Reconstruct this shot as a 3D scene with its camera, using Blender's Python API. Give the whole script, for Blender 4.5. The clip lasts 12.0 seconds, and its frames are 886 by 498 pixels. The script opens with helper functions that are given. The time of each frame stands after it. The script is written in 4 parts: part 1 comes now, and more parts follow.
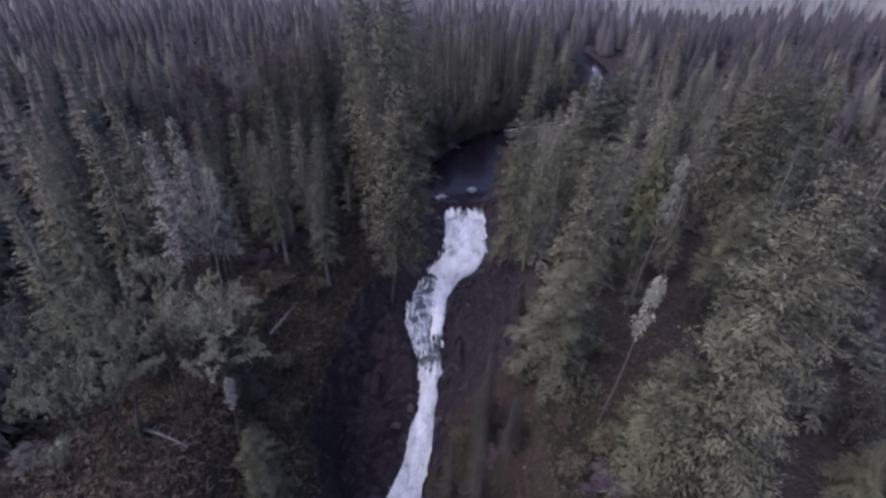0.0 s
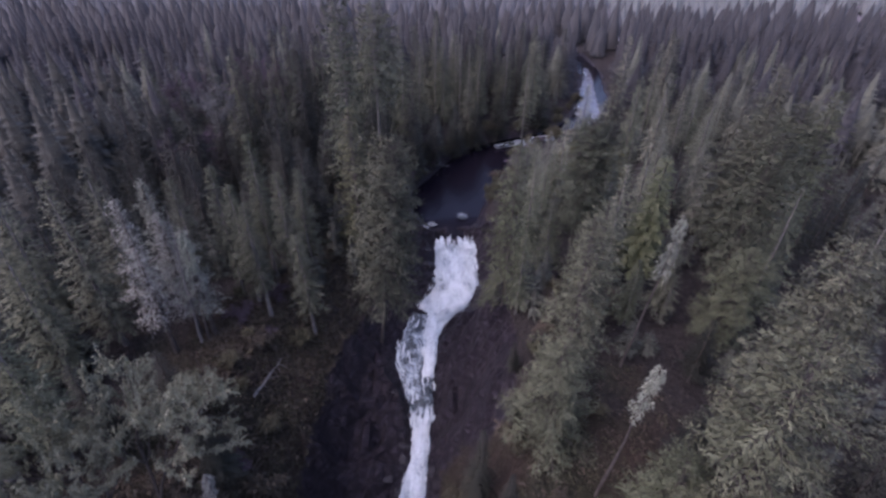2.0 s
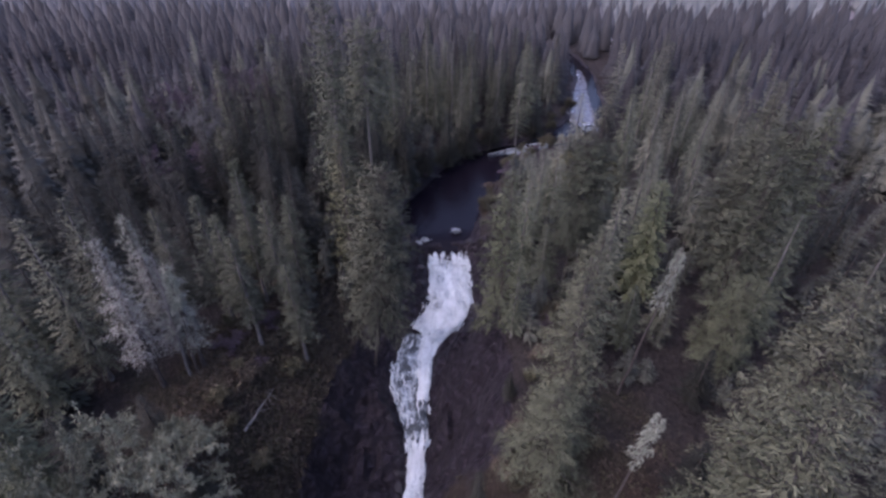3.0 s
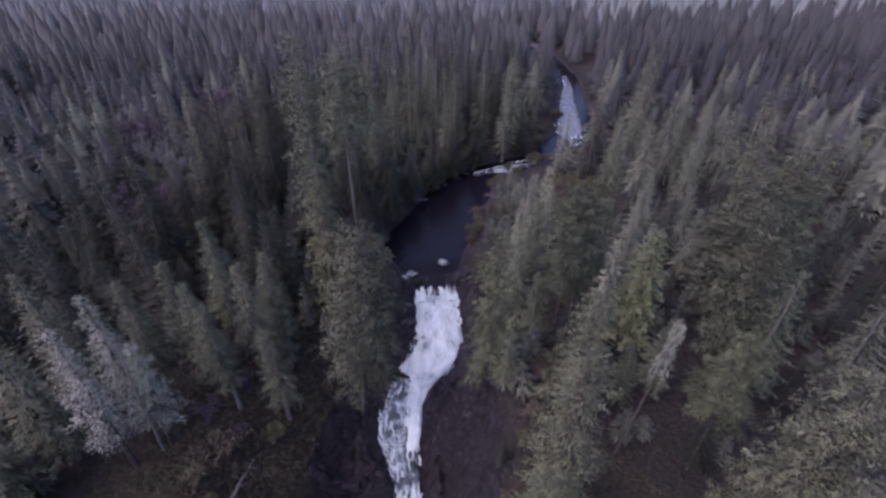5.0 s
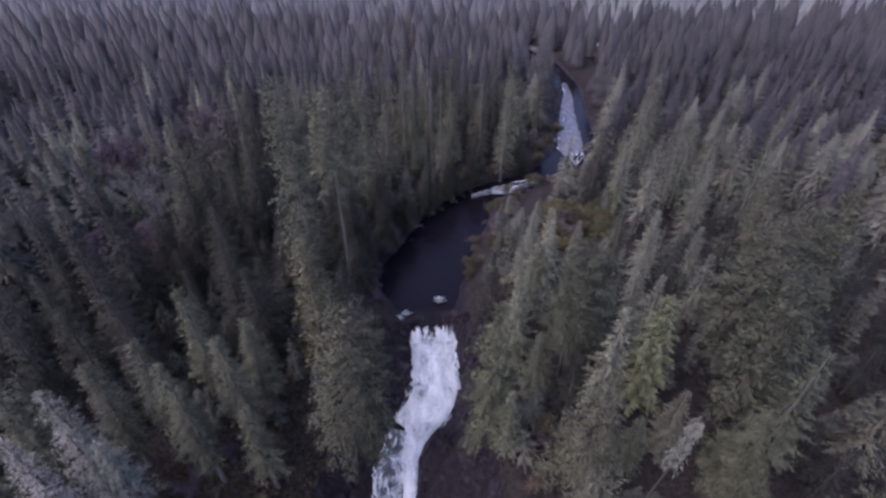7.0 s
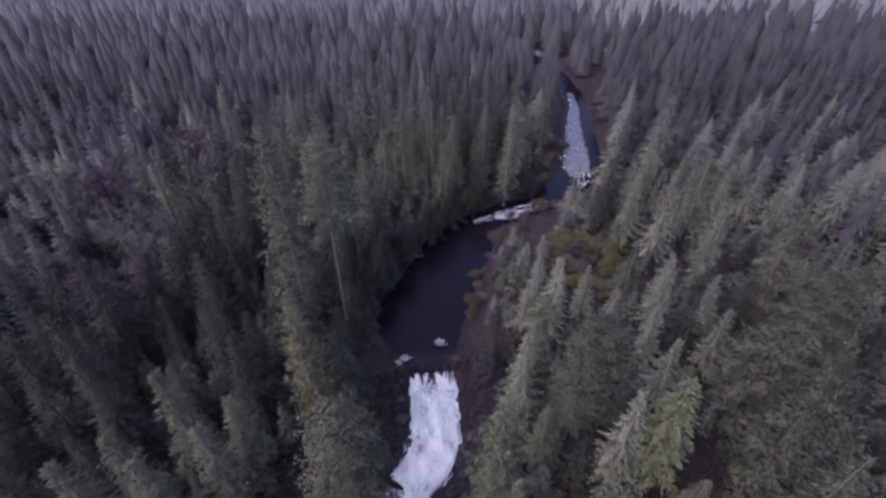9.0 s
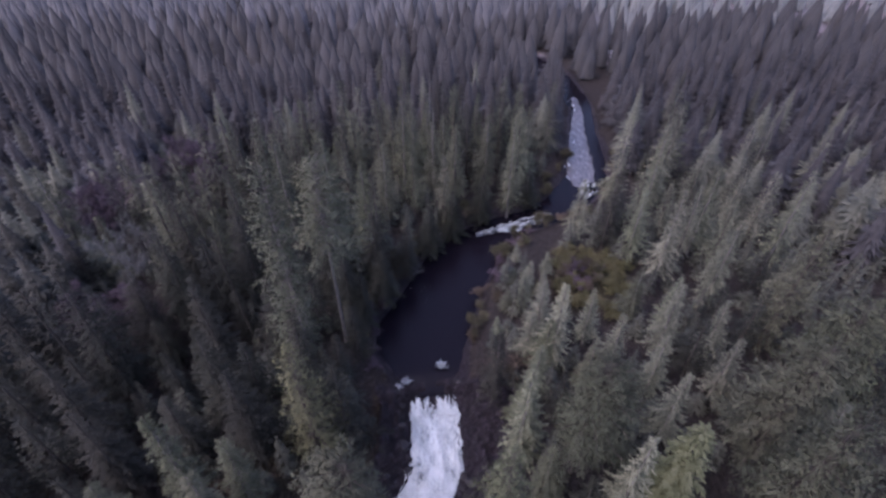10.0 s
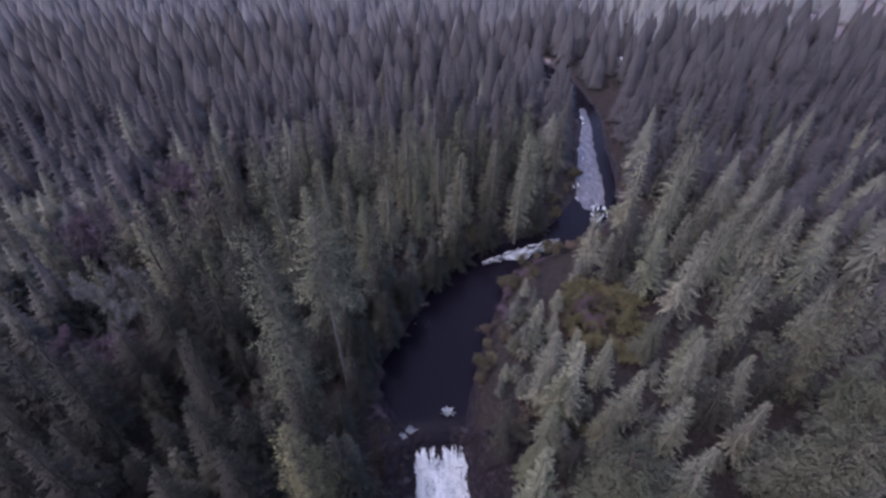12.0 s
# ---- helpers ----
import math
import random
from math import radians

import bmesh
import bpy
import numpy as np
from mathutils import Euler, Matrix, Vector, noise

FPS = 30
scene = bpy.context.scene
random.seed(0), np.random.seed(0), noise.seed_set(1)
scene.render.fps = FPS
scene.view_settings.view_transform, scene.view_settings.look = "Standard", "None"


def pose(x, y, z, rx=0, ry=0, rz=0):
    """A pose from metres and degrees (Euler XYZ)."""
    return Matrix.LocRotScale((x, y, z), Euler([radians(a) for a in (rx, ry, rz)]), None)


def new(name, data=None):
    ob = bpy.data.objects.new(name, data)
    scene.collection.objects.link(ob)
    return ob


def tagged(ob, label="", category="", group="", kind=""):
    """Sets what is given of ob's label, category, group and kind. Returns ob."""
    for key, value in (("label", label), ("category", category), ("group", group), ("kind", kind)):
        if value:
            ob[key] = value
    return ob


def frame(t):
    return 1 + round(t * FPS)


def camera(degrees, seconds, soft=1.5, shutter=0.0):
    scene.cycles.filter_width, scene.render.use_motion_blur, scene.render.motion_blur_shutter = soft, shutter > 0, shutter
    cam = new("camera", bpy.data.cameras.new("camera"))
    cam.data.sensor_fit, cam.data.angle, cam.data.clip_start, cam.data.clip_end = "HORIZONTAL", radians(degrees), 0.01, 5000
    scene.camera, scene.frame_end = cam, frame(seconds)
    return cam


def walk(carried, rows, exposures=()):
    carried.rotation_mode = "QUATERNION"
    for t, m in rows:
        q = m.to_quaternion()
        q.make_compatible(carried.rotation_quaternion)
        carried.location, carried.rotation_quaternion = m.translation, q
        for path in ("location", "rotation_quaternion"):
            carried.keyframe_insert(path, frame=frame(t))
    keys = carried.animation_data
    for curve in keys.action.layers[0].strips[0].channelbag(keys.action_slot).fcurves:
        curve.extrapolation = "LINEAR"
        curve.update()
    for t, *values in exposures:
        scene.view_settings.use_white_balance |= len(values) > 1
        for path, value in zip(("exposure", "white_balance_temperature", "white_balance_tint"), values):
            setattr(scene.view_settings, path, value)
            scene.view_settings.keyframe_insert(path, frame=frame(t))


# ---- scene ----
cam = camera(84.6, 12.0, soft=2.7)
METRES, EYE, TILT, LEAN, TURN = 64.0, 50.4, -33.0, -1.0, 0.0
ROWS = [
    (0.0, 0.0, 0.0, 0.0, -0.0, 0.0, 0.0),
    (0.5, 0.0031, 0.0106, 0.0369, -0.13, -0.5, 0.25),
    (1.0, 0.0055, 0.0214, 0.0743, -0.37, -0.89, 0.57),
    (1.5, 0.0086, 0.0334, 0.1114, -0.63, -1.28, 0.9),
    (2.0, 0.0117, 0.046, 0.1486, -0.81, -1.61, 1.16),
    (2.5, 0.0155, 0.0591, 0.1851, -1.06, -1.96, 1.47),
    (3.0, 0.0183, 0.0721, 0.221, -1.44, -2.31, 1.86),
    (5.0, 0.0313, 0.1371, 0.3624, -2.9, -3.59, 3.25),
    (5.5, 0.0347, 0.156, 0.3989, -3.09, -3.93, 3.42),
    (6.0, 0.039, 0.1764, 0.4373, -3.15, -4.31, 3.49),
    (6.5, 0.043, 0.1986, 0.4762, -3.19, -4.7, 3.51),
    (7.0, 0.0473, 0.2219, 0.5148, -3.26, -5.09, 3.51),
    (9.0, 0.061, 0.3171, 0.666, -3.15, -6.44, 3.31),
    (9.5, 0.0638, 0.3419, 0.7028, -3.1, -6.82, 3.23),
    (10.0, 0.0655, 0.3654, 0.7399, -3.03, -7.19, 3.23),
    (10.5, 0.065, 0.3885, 0.7752, -3.03, -7.5, 3.24),
    (11.0, 0.0657, 0.4108, 0.811, -2.98, -7.81, 3.24),
    (11.5, 0.0637, 0.4335, 0.8462, -2.93, -8.12, 3.18),
    (12.0, 0.0621, 0.4553, 0.8813, -2.92, -8.47, 3.15),
]
walk(cam, [(t, pose(0, 0, EYE, TILT, LEAN, TURN) @ pose(METRES * x, METRES * y, METRES * z, 90 + pitch, roll, yaw)) for t, x, y, z, yaw, pitch, roll in ROWS],
     [(0.0, 1.5, 6150, 35), (12.0, 1.5, 6150, 35)])

# ---- light ----
SUN_ELEVATION, SUN_TURN = 54.0, 246.0
world = bpy.data.worlds.new("overcast_dusk")
scene.world = world
world.use_nodes = True
sky = world.node_tree.nodes.new("ShaderNodeTexSky")
sky.sky_type = "NISHITA"
sky.sun_disc = False
sky.sun_elevation, sky.sun_rotation = radians(SUN_ELEVATION), radians(SUN_TURN)
sky.air_density, sky.dust_density, sky.ozone_density = 1.0, 3.0, 1.2
backdrop = world.node_tree.nodes["Background"]
backdrop.inputs["Strength"].default_value = 0.150
world.node_tree.links.new(sky.outputs["Color"], backdrop.inputs["Color"])
sun_data = bpy.data.lights.new("sun", "SUN")
sun_data.energy, sun_data.angle, sun_data.color = 0.5, radians(75), (0.97, 0.97, 1.0)
sun = new("sun", sun_data)
e_, r_ = radians(SUN_ELEVATION), radians(SUN_TURN)
sun_from = Vector((math.sin(r_) * math.cos(e_), math.cos(r_) * math.cos(e_), math.sin(e_)))
sun.rotation_euler = sun_from.to_track_quat("Z", "Y").to_euler()


# ---- materials ----
def material(name, rough=0.8, spec=0.3):
    m = bpy.data.materials.new(name)
    m.use_nodes = True
    b = m.node_tree.nodes["Principled BSDF"]
    b.inputs["Roughness"].default_value = rough
    b.inputs["Specular IOR Level"].default_value = spec
    return m, m.node_tree, b


def node(nt, kind, **values):
    n = nt.nodes.new("ShaderNode" + kind)
    for k, v in values.items():
        if k in n.inputs:
            n.inputs[k].default_value = v
    return n


def ramp(nt, source, stops):
    r = nt.nodes.new("ShaderNodeValToRGB")
    els = r.color_ramp.elements
    while len(els) < len(stops):
        els.new(0.5)
    for el, (p, c) in zip(els, stops):
        el.position, el.color = p, (*c, 1)
    nt.links.new(source, r.inputs["Fac"])
    return r.outputs["Color"]


def mixed(nt, a, b, fac, mode="MIX"):
    m = nt.nodes.new("ShaderNodeMix")
    m.data_type, m.blend_type = "RGBA", mode
    for socket, v in ((m.inputs[6], a), (m.inputs[7], b), (m.inputs[0], fac)):
        if isinstance(v, bpy.types.NodeSocket):
            nt.links.new(v, socket)
        elif isinstance(v, tuple):
            socket.default_value = (*v, 1)
        else:
            socket.default_value = v
    return m.outputs[2]


def math_node(nt, op, a, b=0.0, clamp=False):
    m = nt.nodes.new("ShaderNodeMath")
    m.operation, m.use_clamp = op, clamp
    for i, v in enumerate((a, b)):
        if isinstance(v, bpy.types.NodeSocket):
            nt.links.new(v, m.inputs[i])
        else:
            m.inputs[i].default_value = v
    return m.outputs[0]


def bump(nt, bsdf, height, strength, distance=0.2):
    b = node(nt, "Bump", Strength=strength, Distance=distance)
    nt.links.new(height, b.inputs["Height"])
    nt.links.new(b.outputs["Normal"], bsdf.inputs["Normal"])


def noise_tex(nt, scale, detail=4.0, rough=0.6, coord="Object", stretch=None):
    tc = nt.nodes.new("ShaderNodeTexCoord")
    out = tc.outputs[coord]
    if stretch:
        mp = node(nt, "Mapping")
        mp.inputs["Scale"].default_value = stretch
        nt.links.new(out, mp.inputs["Vector"])
        out = mp.outputs["Vector"]
    n = node(nt, "TexNoise", Scale=scale, Detail=detail, Roughness=rough)
    nt.links.new(out, n.inputs["Vector"])
    return n.outputs["Fac"]


def foliage(name, dark, mid, pale, tip=0.55, toned=False):
    """Needles and lichen: each spray has its own shade, each tree its own hue, with patches of lichen over both."""
    m, nt, b = material(name, 0.75, 0.25)
    island = nt.nodes.new("ShaderNodeNewGeometry").outputs["Random Per Island"]
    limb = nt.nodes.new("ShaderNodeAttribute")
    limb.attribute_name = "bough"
    # Bough value adds inner-crown shade to the colour, besides the paler lichened tips.
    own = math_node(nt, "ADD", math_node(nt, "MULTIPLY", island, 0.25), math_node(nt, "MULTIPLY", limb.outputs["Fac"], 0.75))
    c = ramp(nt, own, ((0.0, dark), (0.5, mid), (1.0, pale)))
    patch = noise_tex(nt, 0.45, 3.0)
    c = mixed(nt, c, pale, math_node(nt, "MULTIPLY", math_node(nt, "SUBTRACT", patch, 0.5, True), 4.0 * tip, True))
    each = nt.nodes.new("ShaderNodeObjectInfo").outputs["Random"]
    shade = ramp(nt, each, ((0.0, (0.72, 0.77, 0.70)), (0.3, (0.91, 0.89, 0.91)), (0.55, (0.94, 1.0, 0.87)), (0.8, (1.09, 1.06, 1.07)), (1.0, (1.22, 1.22, 1.14))))
    c = mixed(nt, c, shade, 1.0, "MULTIPLY")
    if toned:
        tone = nt.nodes.new("ShaderNodeAttribute")
        tone.attribute_name = "tone"
        c = mixed(nt, c, ramp(nt, tone.outputs["Fac"], ((0.0, (0.74, 0.75, 0.77)), (0.4, (0.95, 0.95, 0.95)), (0.75, (1.08, 1.06, 1.04)), (1.0, (1.26, 1.2, 1.2)))), 1.0, "MULTIPLY")
    nt.links.new(c, b.inputs["Base Color"])
    return m


def bark(name, a, c, scale=3.0):
    m, nt, b = material(name, 0.9, 0.15)
    f = noise_tex(nt, scale, 6.0, 0.7, stretch=(1, 1, 0.25))
    nt.links.new(ramp(nt, f, ((0.3, a), (0.7, c))), b.inputs["Base Color"])
    bump(nt, b, f, 0.6)
    return m


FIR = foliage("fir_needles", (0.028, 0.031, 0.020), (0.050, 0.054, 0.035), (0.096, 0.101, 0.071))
# Two needle colours darkened for the shade of the left bank and forest gaps.
DARK_FIR = foliage("shaded_hemlock_needles", (0.008, 0.008, 0.006), (0.013, 0.015, 0.012), (0.025, 0.028, 0.020), 0.3)
SHADE_FIR = foliage("shaded_fir_needles", (0.008, 0.008, 0.006), (0.015, 0.016, 0.012), (0.025, 0.026, 0.020), 0.3)
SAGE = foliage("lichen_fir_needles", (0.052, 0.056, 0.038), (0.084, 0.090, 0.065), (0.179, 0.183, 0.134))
# Distance haze is put into this needle colour, greyer and bluer than near trees.
HAZE = foliage("hazed_valley_needles", (0.030, 0.029, 0.031), (0.046, 0.046, 0.050), (0.069, 0.068, 0.073), 0.2, True)
BUSHY = foliage("dense_lichen_needles", (0.030, 0.033, 0.022), (0.049, 0.054, 0.036), (0.105, 0.113, 0.079))
LICHEN = foliage("pale_green_lichen", (0.06, 0.064, 0.042), (0.119, 0.124, 0.087), (0.237, 0.237, 0.179))
GREY_TWIGS = foliage("lichened_grey_twigs", (0.040, 0.040, 0.040), (0.076, 0.076, 0.077), (0.135, 0.135, 0.136))
OLIVE = foliage("yellow_olive_leaves", (0.035, 0.033, 0.016), (0.064, 0.061, 0.03), (0.099, 0.093, 0.054))
NEAR = foliage("drooping_lichen_needles", (0.034, 0.036, 0.023), (0.058, 0.063, 0.038), (0.163, 0.173, 0.117))
PALE = foliage("pale_lichen", (0.111, 0.113, 0.103), (0.174, 0.177, 0.157), (0.252, 0.258, 0.233))
YELLOW = foliage("yellow_green_needles", (0.047, 0.051, 0.028), (0.073, 0.077, 0.041), (0.109, 0.112, 0.062))
GREEN = foliage("fresh_green_needles", (0.039, 0.046, 0.024), (0.063, 0.07, 0.036), (0.095, 0.099, 0.063), 0.25)
# The next two hold the far valley's haze and mist in their colours.
FAR = foliage("hazed_distant_needles", (0.044, 0.046, 0.051), (0.067, 0.071, 0.078), (0.094, 0.099, 0.111), 0.2, True)
MISTY_WOODS = foliage("mist_pale_needles", (0.112, 0.113, 0.122), (0.167, 0.170, 0.182), (0.232, 0.234, 0.251), 0.2, True)
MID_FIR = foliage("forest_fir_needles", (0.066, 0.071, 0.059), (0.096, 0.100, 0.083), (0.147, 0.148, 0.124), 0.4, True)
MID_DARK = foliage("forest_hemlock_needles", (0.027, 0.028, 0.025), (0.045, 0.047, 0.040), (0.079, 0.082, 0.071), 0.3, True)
TWIGS = foliage("bare_purple_twigs", (0.036, 0.026, 0.035), (0.061, 0.045, 0.061), (0.098, 0.074, 0.098))
FERN = foliage("brown_fern", (0.033, 0.025, 0.020), (0.055, 0.044, 0.033), (0.084, 0.070, 0.051))
MOSSY = foliage("mossy_shrub", (0.025, 0.024, 0.016), (0.051, 0.047, 0.029), (0.087, 0.082, 0.052))
BARK = bark("fir_bark", (0.022, 0.019, 0.017), (0.085, 0.075, 0.068))
GREY_BARK = bark("pale_grey_bark", (0.05, 0.046, 0.042), (0.17, 0.16, 0.15))
GREY_WOOD = bark("weathered_grey_wood", (0.06, 0.057, 0.054), (0.18, 0.172, 0.162))


def ground_material():
    m, nt, b = material("forest_floor_and_rock", 0.9, 0.2)
    broad, fine = noise_tex(nt, 0.09, 5.0), noise_tex(nt, 1.6, 6.0, 0.7)
    soil = ramp(nt, fine, ((0.25, (0.014, 0.011, 0.009)), (0.5, (0.034, 0.025, 0.020)), (0.75, (0.062, 0.047, 0.037))))
    moss = ramp(nt, fine, ((0.3, (0.015, 0.015, 0.010)), (0.7, (0.042, 0.040, 0.024))))
    soil = mixed(nt, soil, moss, ramp(nt, broad, ((0.42, (0, 0, 0)), (0.6, (1, 1, 1)))))
    litter = ramp(nt, fine, ((0.25, (0.014, 0.012, 0.012)), (0.5, (0.027, 0.023, 0.022)), (0.75, (0.050, 0.043, 0.040))))
    bare = nt.nodes.new("ShaderNodeAttribute")
    bare.attribute_name = "bracken"
    soil = mixed(nt, litter, soil, bare.outputs["Fac"])
    cracks = nt.nodes.new("ShaderNodeTexVoronoi")
    cracks.feature = "DISTANCE_TO_EDGE"
    cracks.inputs["Scale"].default_value = 0.4
    tc = nt.nodes.new("ShaderNodeTexCoord")
    mp = node(nt, "Mapping")
    mp.inputs["Scale"].default_value = (1.0, 0.7, 1.6)
    nt.links.new(tc.outputs["Object"], mp.inputs["Vector"])
    warp = node(nt, "TexNoise", Scale=0.5, Detail=3.0)
    nt.links.new(tc.outputs["Object"], warp.inputs["Vector"])
    bent = nt.nodes.new("ShaderNodeVectorMath")
    bent.operation = "MULTIPLY_ADD"
    bent.inputs[1].default_value = (2.2, 2.2, 2.2)
    nt.links.new(warp.outputs["Color"], bent.inputs[0])
    nt.links.new(mp.outputs["Vector"], bent.inputs[2])
    nt.links.new(bent.outputs["Vector"], cracks.inputs["Vector"])
    stone = ramp(nt, fine, ((0.34, (0.010, 0.008, 0.011)), (0.52, (0.028, 0.023, 0.030)), (0.7, (0.080, 0.068, 0.084))))
    stone = mixed(nt, (0.010, 0.009, 0.011), stone, ramp(nt, cracks.outputs["Distance"], ((0.0, (0.28, 0.28, 0.28)), (0.2, (1, 1, 1)))))
    rock = nt.nodes.new("ShaderNodeAttribute")
    rock.attribute_name = "rock"
    mask = math_node(nt, "ADD", rock.outputs["Fac"], math_node(nt, "MULTIPLY", math_node(nt, "SUBTRACT", fine, 0.5), 0.8), True)
    mask = ramp(nt, mask, ((0.4, (0, 0, 0)), (0.6, (1, 1, 1))))
    clearing = nt.nodes.new("ShaderNodeAttribute")
    clearing.attribute_name = "clearing"
    # mist over the far clearings is put into this pale ground colour; gravel shares it
    mist_and_gravel = ramp(nt, fine, ((0.3, (0.10, 0.085, 0.085)), (0.7, (0.23, 0.21, 0.22))))
    soil = mixed(nt, soil, mist_and_gravel, clearing.outputs["Fac"])
    nt.links.new(mixed(nt, soil, stone, mask), b.inputs["Base Color"])
    nt.links.new(ramp(nt, mask, ((0, (0.9, 0.9, 0.9)), (1, (0.5, 0.5, 0.5)))), b.inputs["Roughness"])
    bump(nt, b, math_node(nt, "ADD", fine, math_node(nt, "MULTIPLY", cracks.outputs["Distance"], 1.1)), 1.0, 0.9)
    return m


def water_material():
    m, nt, b = material("dark_river_water", 0.12, 0.2)
    b.inputs["Base Color"].default_value = (0.006, 0.005, 0.008, 1)
    b.inputs["IOR"].default_value = 1.33
    f = noise_tex(nt, 0.7, 5.0, 0.6, stretch=(1.0, 0.45, 1.0))
    bump(nt, b, f, 0.5, 0.25)
    return m


def foam_material(name, whole):
    """White water: streaks along the fall, with darker green water between them where it is not whole."""
    m, nt, b = material(name, 0.55, 0.4)
    streak = noise_tex(nt, 0.55, 6.0, 0.66, stretch=(1.1, 0.55, 0.7) if whole else (0.9, 0.8, 0.8))
    fine = noise_tex(nt, 2.6, 6.0, 0.7, stretch=(1.0, 0.8, 0.8))
    f = math_node(nt, "ADD", math_node(nt, "MULTIPLY", streak, 0.62), math_node(nt, "MULTIPLY", fine, 0.38))
    low, high = (0.33, 0.56) if whole else (0.47, 0.63)
    c = ramp(nt, f, ((low, (0.030, 0.042, 0.050)), ((low + high) / 2, (0.24, 0.29, 0.32) if not whole else (0.33, 0.38, 0.40)), (high, (0.46, 0.52, 0.54))))
    nt.links.new(c, b.inputs["Base Color"])
    bump(nt, b, f, 0.9, 0.5)
    return m


def pale_water_material():
    """Shallow broken water: fine foam and the sky's reflection are both put into its pale colour."""
    m, nt, b = material("sky_pale_water", 0.25, 0.5)
    f = noise_tex(nt, 1.4, 6.0, 0.7, stretch=(1.0, 0.3, 1.0))
    nt.links.new(ramp(nt, f, ((0.3, (0.035, 0.038, 0.048)), (0.55, (0.100, 0.100, 0.112)), (0.78, (0.23, 0.235, 0.25)))), b.inputs["Base Color"])
    bump(nt, b, f, 0.25, 0.1)
    return m


GROUND, WATER = ground_material(), water_material()
PALE_WATER = pale_water_material()
FOAM, BROKEN_FOAM = foam_material("white_water", True), foam_material("broken_white_water", False)


def stone_material():
    m, nt, b = material("wet_basalt", 0.5, 0.35)
    f = noise_tex(nt, 1.3, 7.0, 0.7)
    nt.links.new(ramp(nt, f, ((0.3, (0.010, 0.009, 0.011)), (0.55, (0.020, 0.018, 0.021)), (0.8, (0.055, 0.050, 0.055)))), b.inputs["Base Color"])
    bump(nt, b, f, 0.9, 0.3)
    return m


STONE = stone_material()


# ---- mesh helpers ----
def raw_mesh(name, verts, faces, mat, smooth=False, bough=0.5, normals=None):
    """A mesh of equal polygons (all triangles or all quads) from arrays."""
    verts, faces = np.asarray(verts, np.float32), np.asarray(faces, np.int32)
    me = bpy.data.meshes.new(name)
    n, k = faces.shape
    if normals is not None:
        a, b, c = (verts[faces[:, i]] for i in range(3))
        away = (np.cross(b - a, c - a) * normals[faces[:, 0]]).sum(1) < 0
        faces = np.where(away[:, None], faces[:, ::-1], faces)
    me.vertices.add(len(verts))
    me.vertices.foreach_set("co", verts.ravel())
    me.loops.add(n * k)
    me.loops.foreach_set("vertex_index", np.ascontiguousarray(faces).ravel())
    me.polygons.add(n)
    me.polygons.foreach_set("loop_start", np.arange(0, n * k, k, dtype=np.int32))
    me.polygons.foreach_set("use_smooth", np.full(n, smooth or normals is not None))
    me.update(calc_edges=True)
    me.materials.append(mat)
    me.attributes.new("bough", "FLOAT", "POINT").data.foreach_set("value", np.broadcast_to(bough, len(verts)).astype(np.float32))
    if normals is not None:
        me.normals_split_custom_set_from_vertices(normals.tolist())
    return me


def crown_normals(verts, rng, up=0.75, stray=0.15, own=0.6):
    """The way each spray of a crown faces: outwards and up, as needles scatter light, and partly as the spray itself lies."""
    out = np.array(verts, np.float64)
    out[:, 2] = 0
    out /= np.linalg.norm(out, axis=1, keepdims=True) + 0.4
    out[:, 2] = up
    if own:
        v = np.asarray(verts).reshape(-1, 4, 3)
        face = np.cross(v[:, 1] - v[:, 0], v[:, 3] - v[:, 0])
        face /= np.linalg.norm(face, axis=1, keepdims=True) + 1e-9
        face *= np.where((face * out[::4]).sum(1, keepdims=True) < 0, -1, 1)
        out += np.repeat(own * face + rng.normal(0, stray, face.shape), 4, 0)
    return out / np.linalg.norm(out, axis=1, keepdims=True)


def part(name, mesh, parent, label=""):
    ob = new(name, mesh)
    ob.parent = parent
    return tagged(ob, label)


def lattice(x, y, seed=0):
    """Smooth random values between -1 and 1 at places x, y."""
    xi, yi = np.floor(x).astype(np.int64), np.floor(y).astype(np.int64)
    fx, fy = x - xi, y - yi
    fx, fy = fx * fx * (3 - 2 * fx), fy * fy * (3 - 2 * fy)

    def corner(a, b):
        h = (a * 374761393 + b * 668265263 + seed * 974711) & 0x7FFFFFFF
        h = ((h ^ (h >> 13)) * 1274126177) & 0x7FFFFFFF
        return ((h ^ (h >> 16)) % 65536) / 32767.5 - 1
    top = corner(xi, yi) * (1 - fx) + corner(xi + 1, yi) * fx
    low = corner(xi, yi + 1) * (1 - fx) + corner(xi + 1, yi + 1) * fx
    return top * (1 - fy) + low * fy


def fractal(x, y, octaves=4, seed=0):
    total, amp = 0.0, 1.0
    for k in range(octaves):
        total = total + amp * lattice(x * 2 ** k, y * 2 ** k, seed + k)
        amp *= 0.5
    return total


def blocks(x, y, seed=0):
    """A random step, from 0 to 1, for each cell of a grid: the broken blocks of a rock face."""
    h = (np.floor(x).astype(np.int64) * 374761393 + np.floor(y).astype(np.int64) * 668265263 + seed * 974711) & 0x7FFFFFFF
    h = ((h ^ (h >> 13)) * 1274126177) & 0x7FFFFFFF
    return ((h ^ (h >> 16)) % 65536) / 65535.0


def smooth(a, b, v):
    t = np.clip((v - a) / (b - a), 0, 1)
    return t * t * (3 - 2 * t)


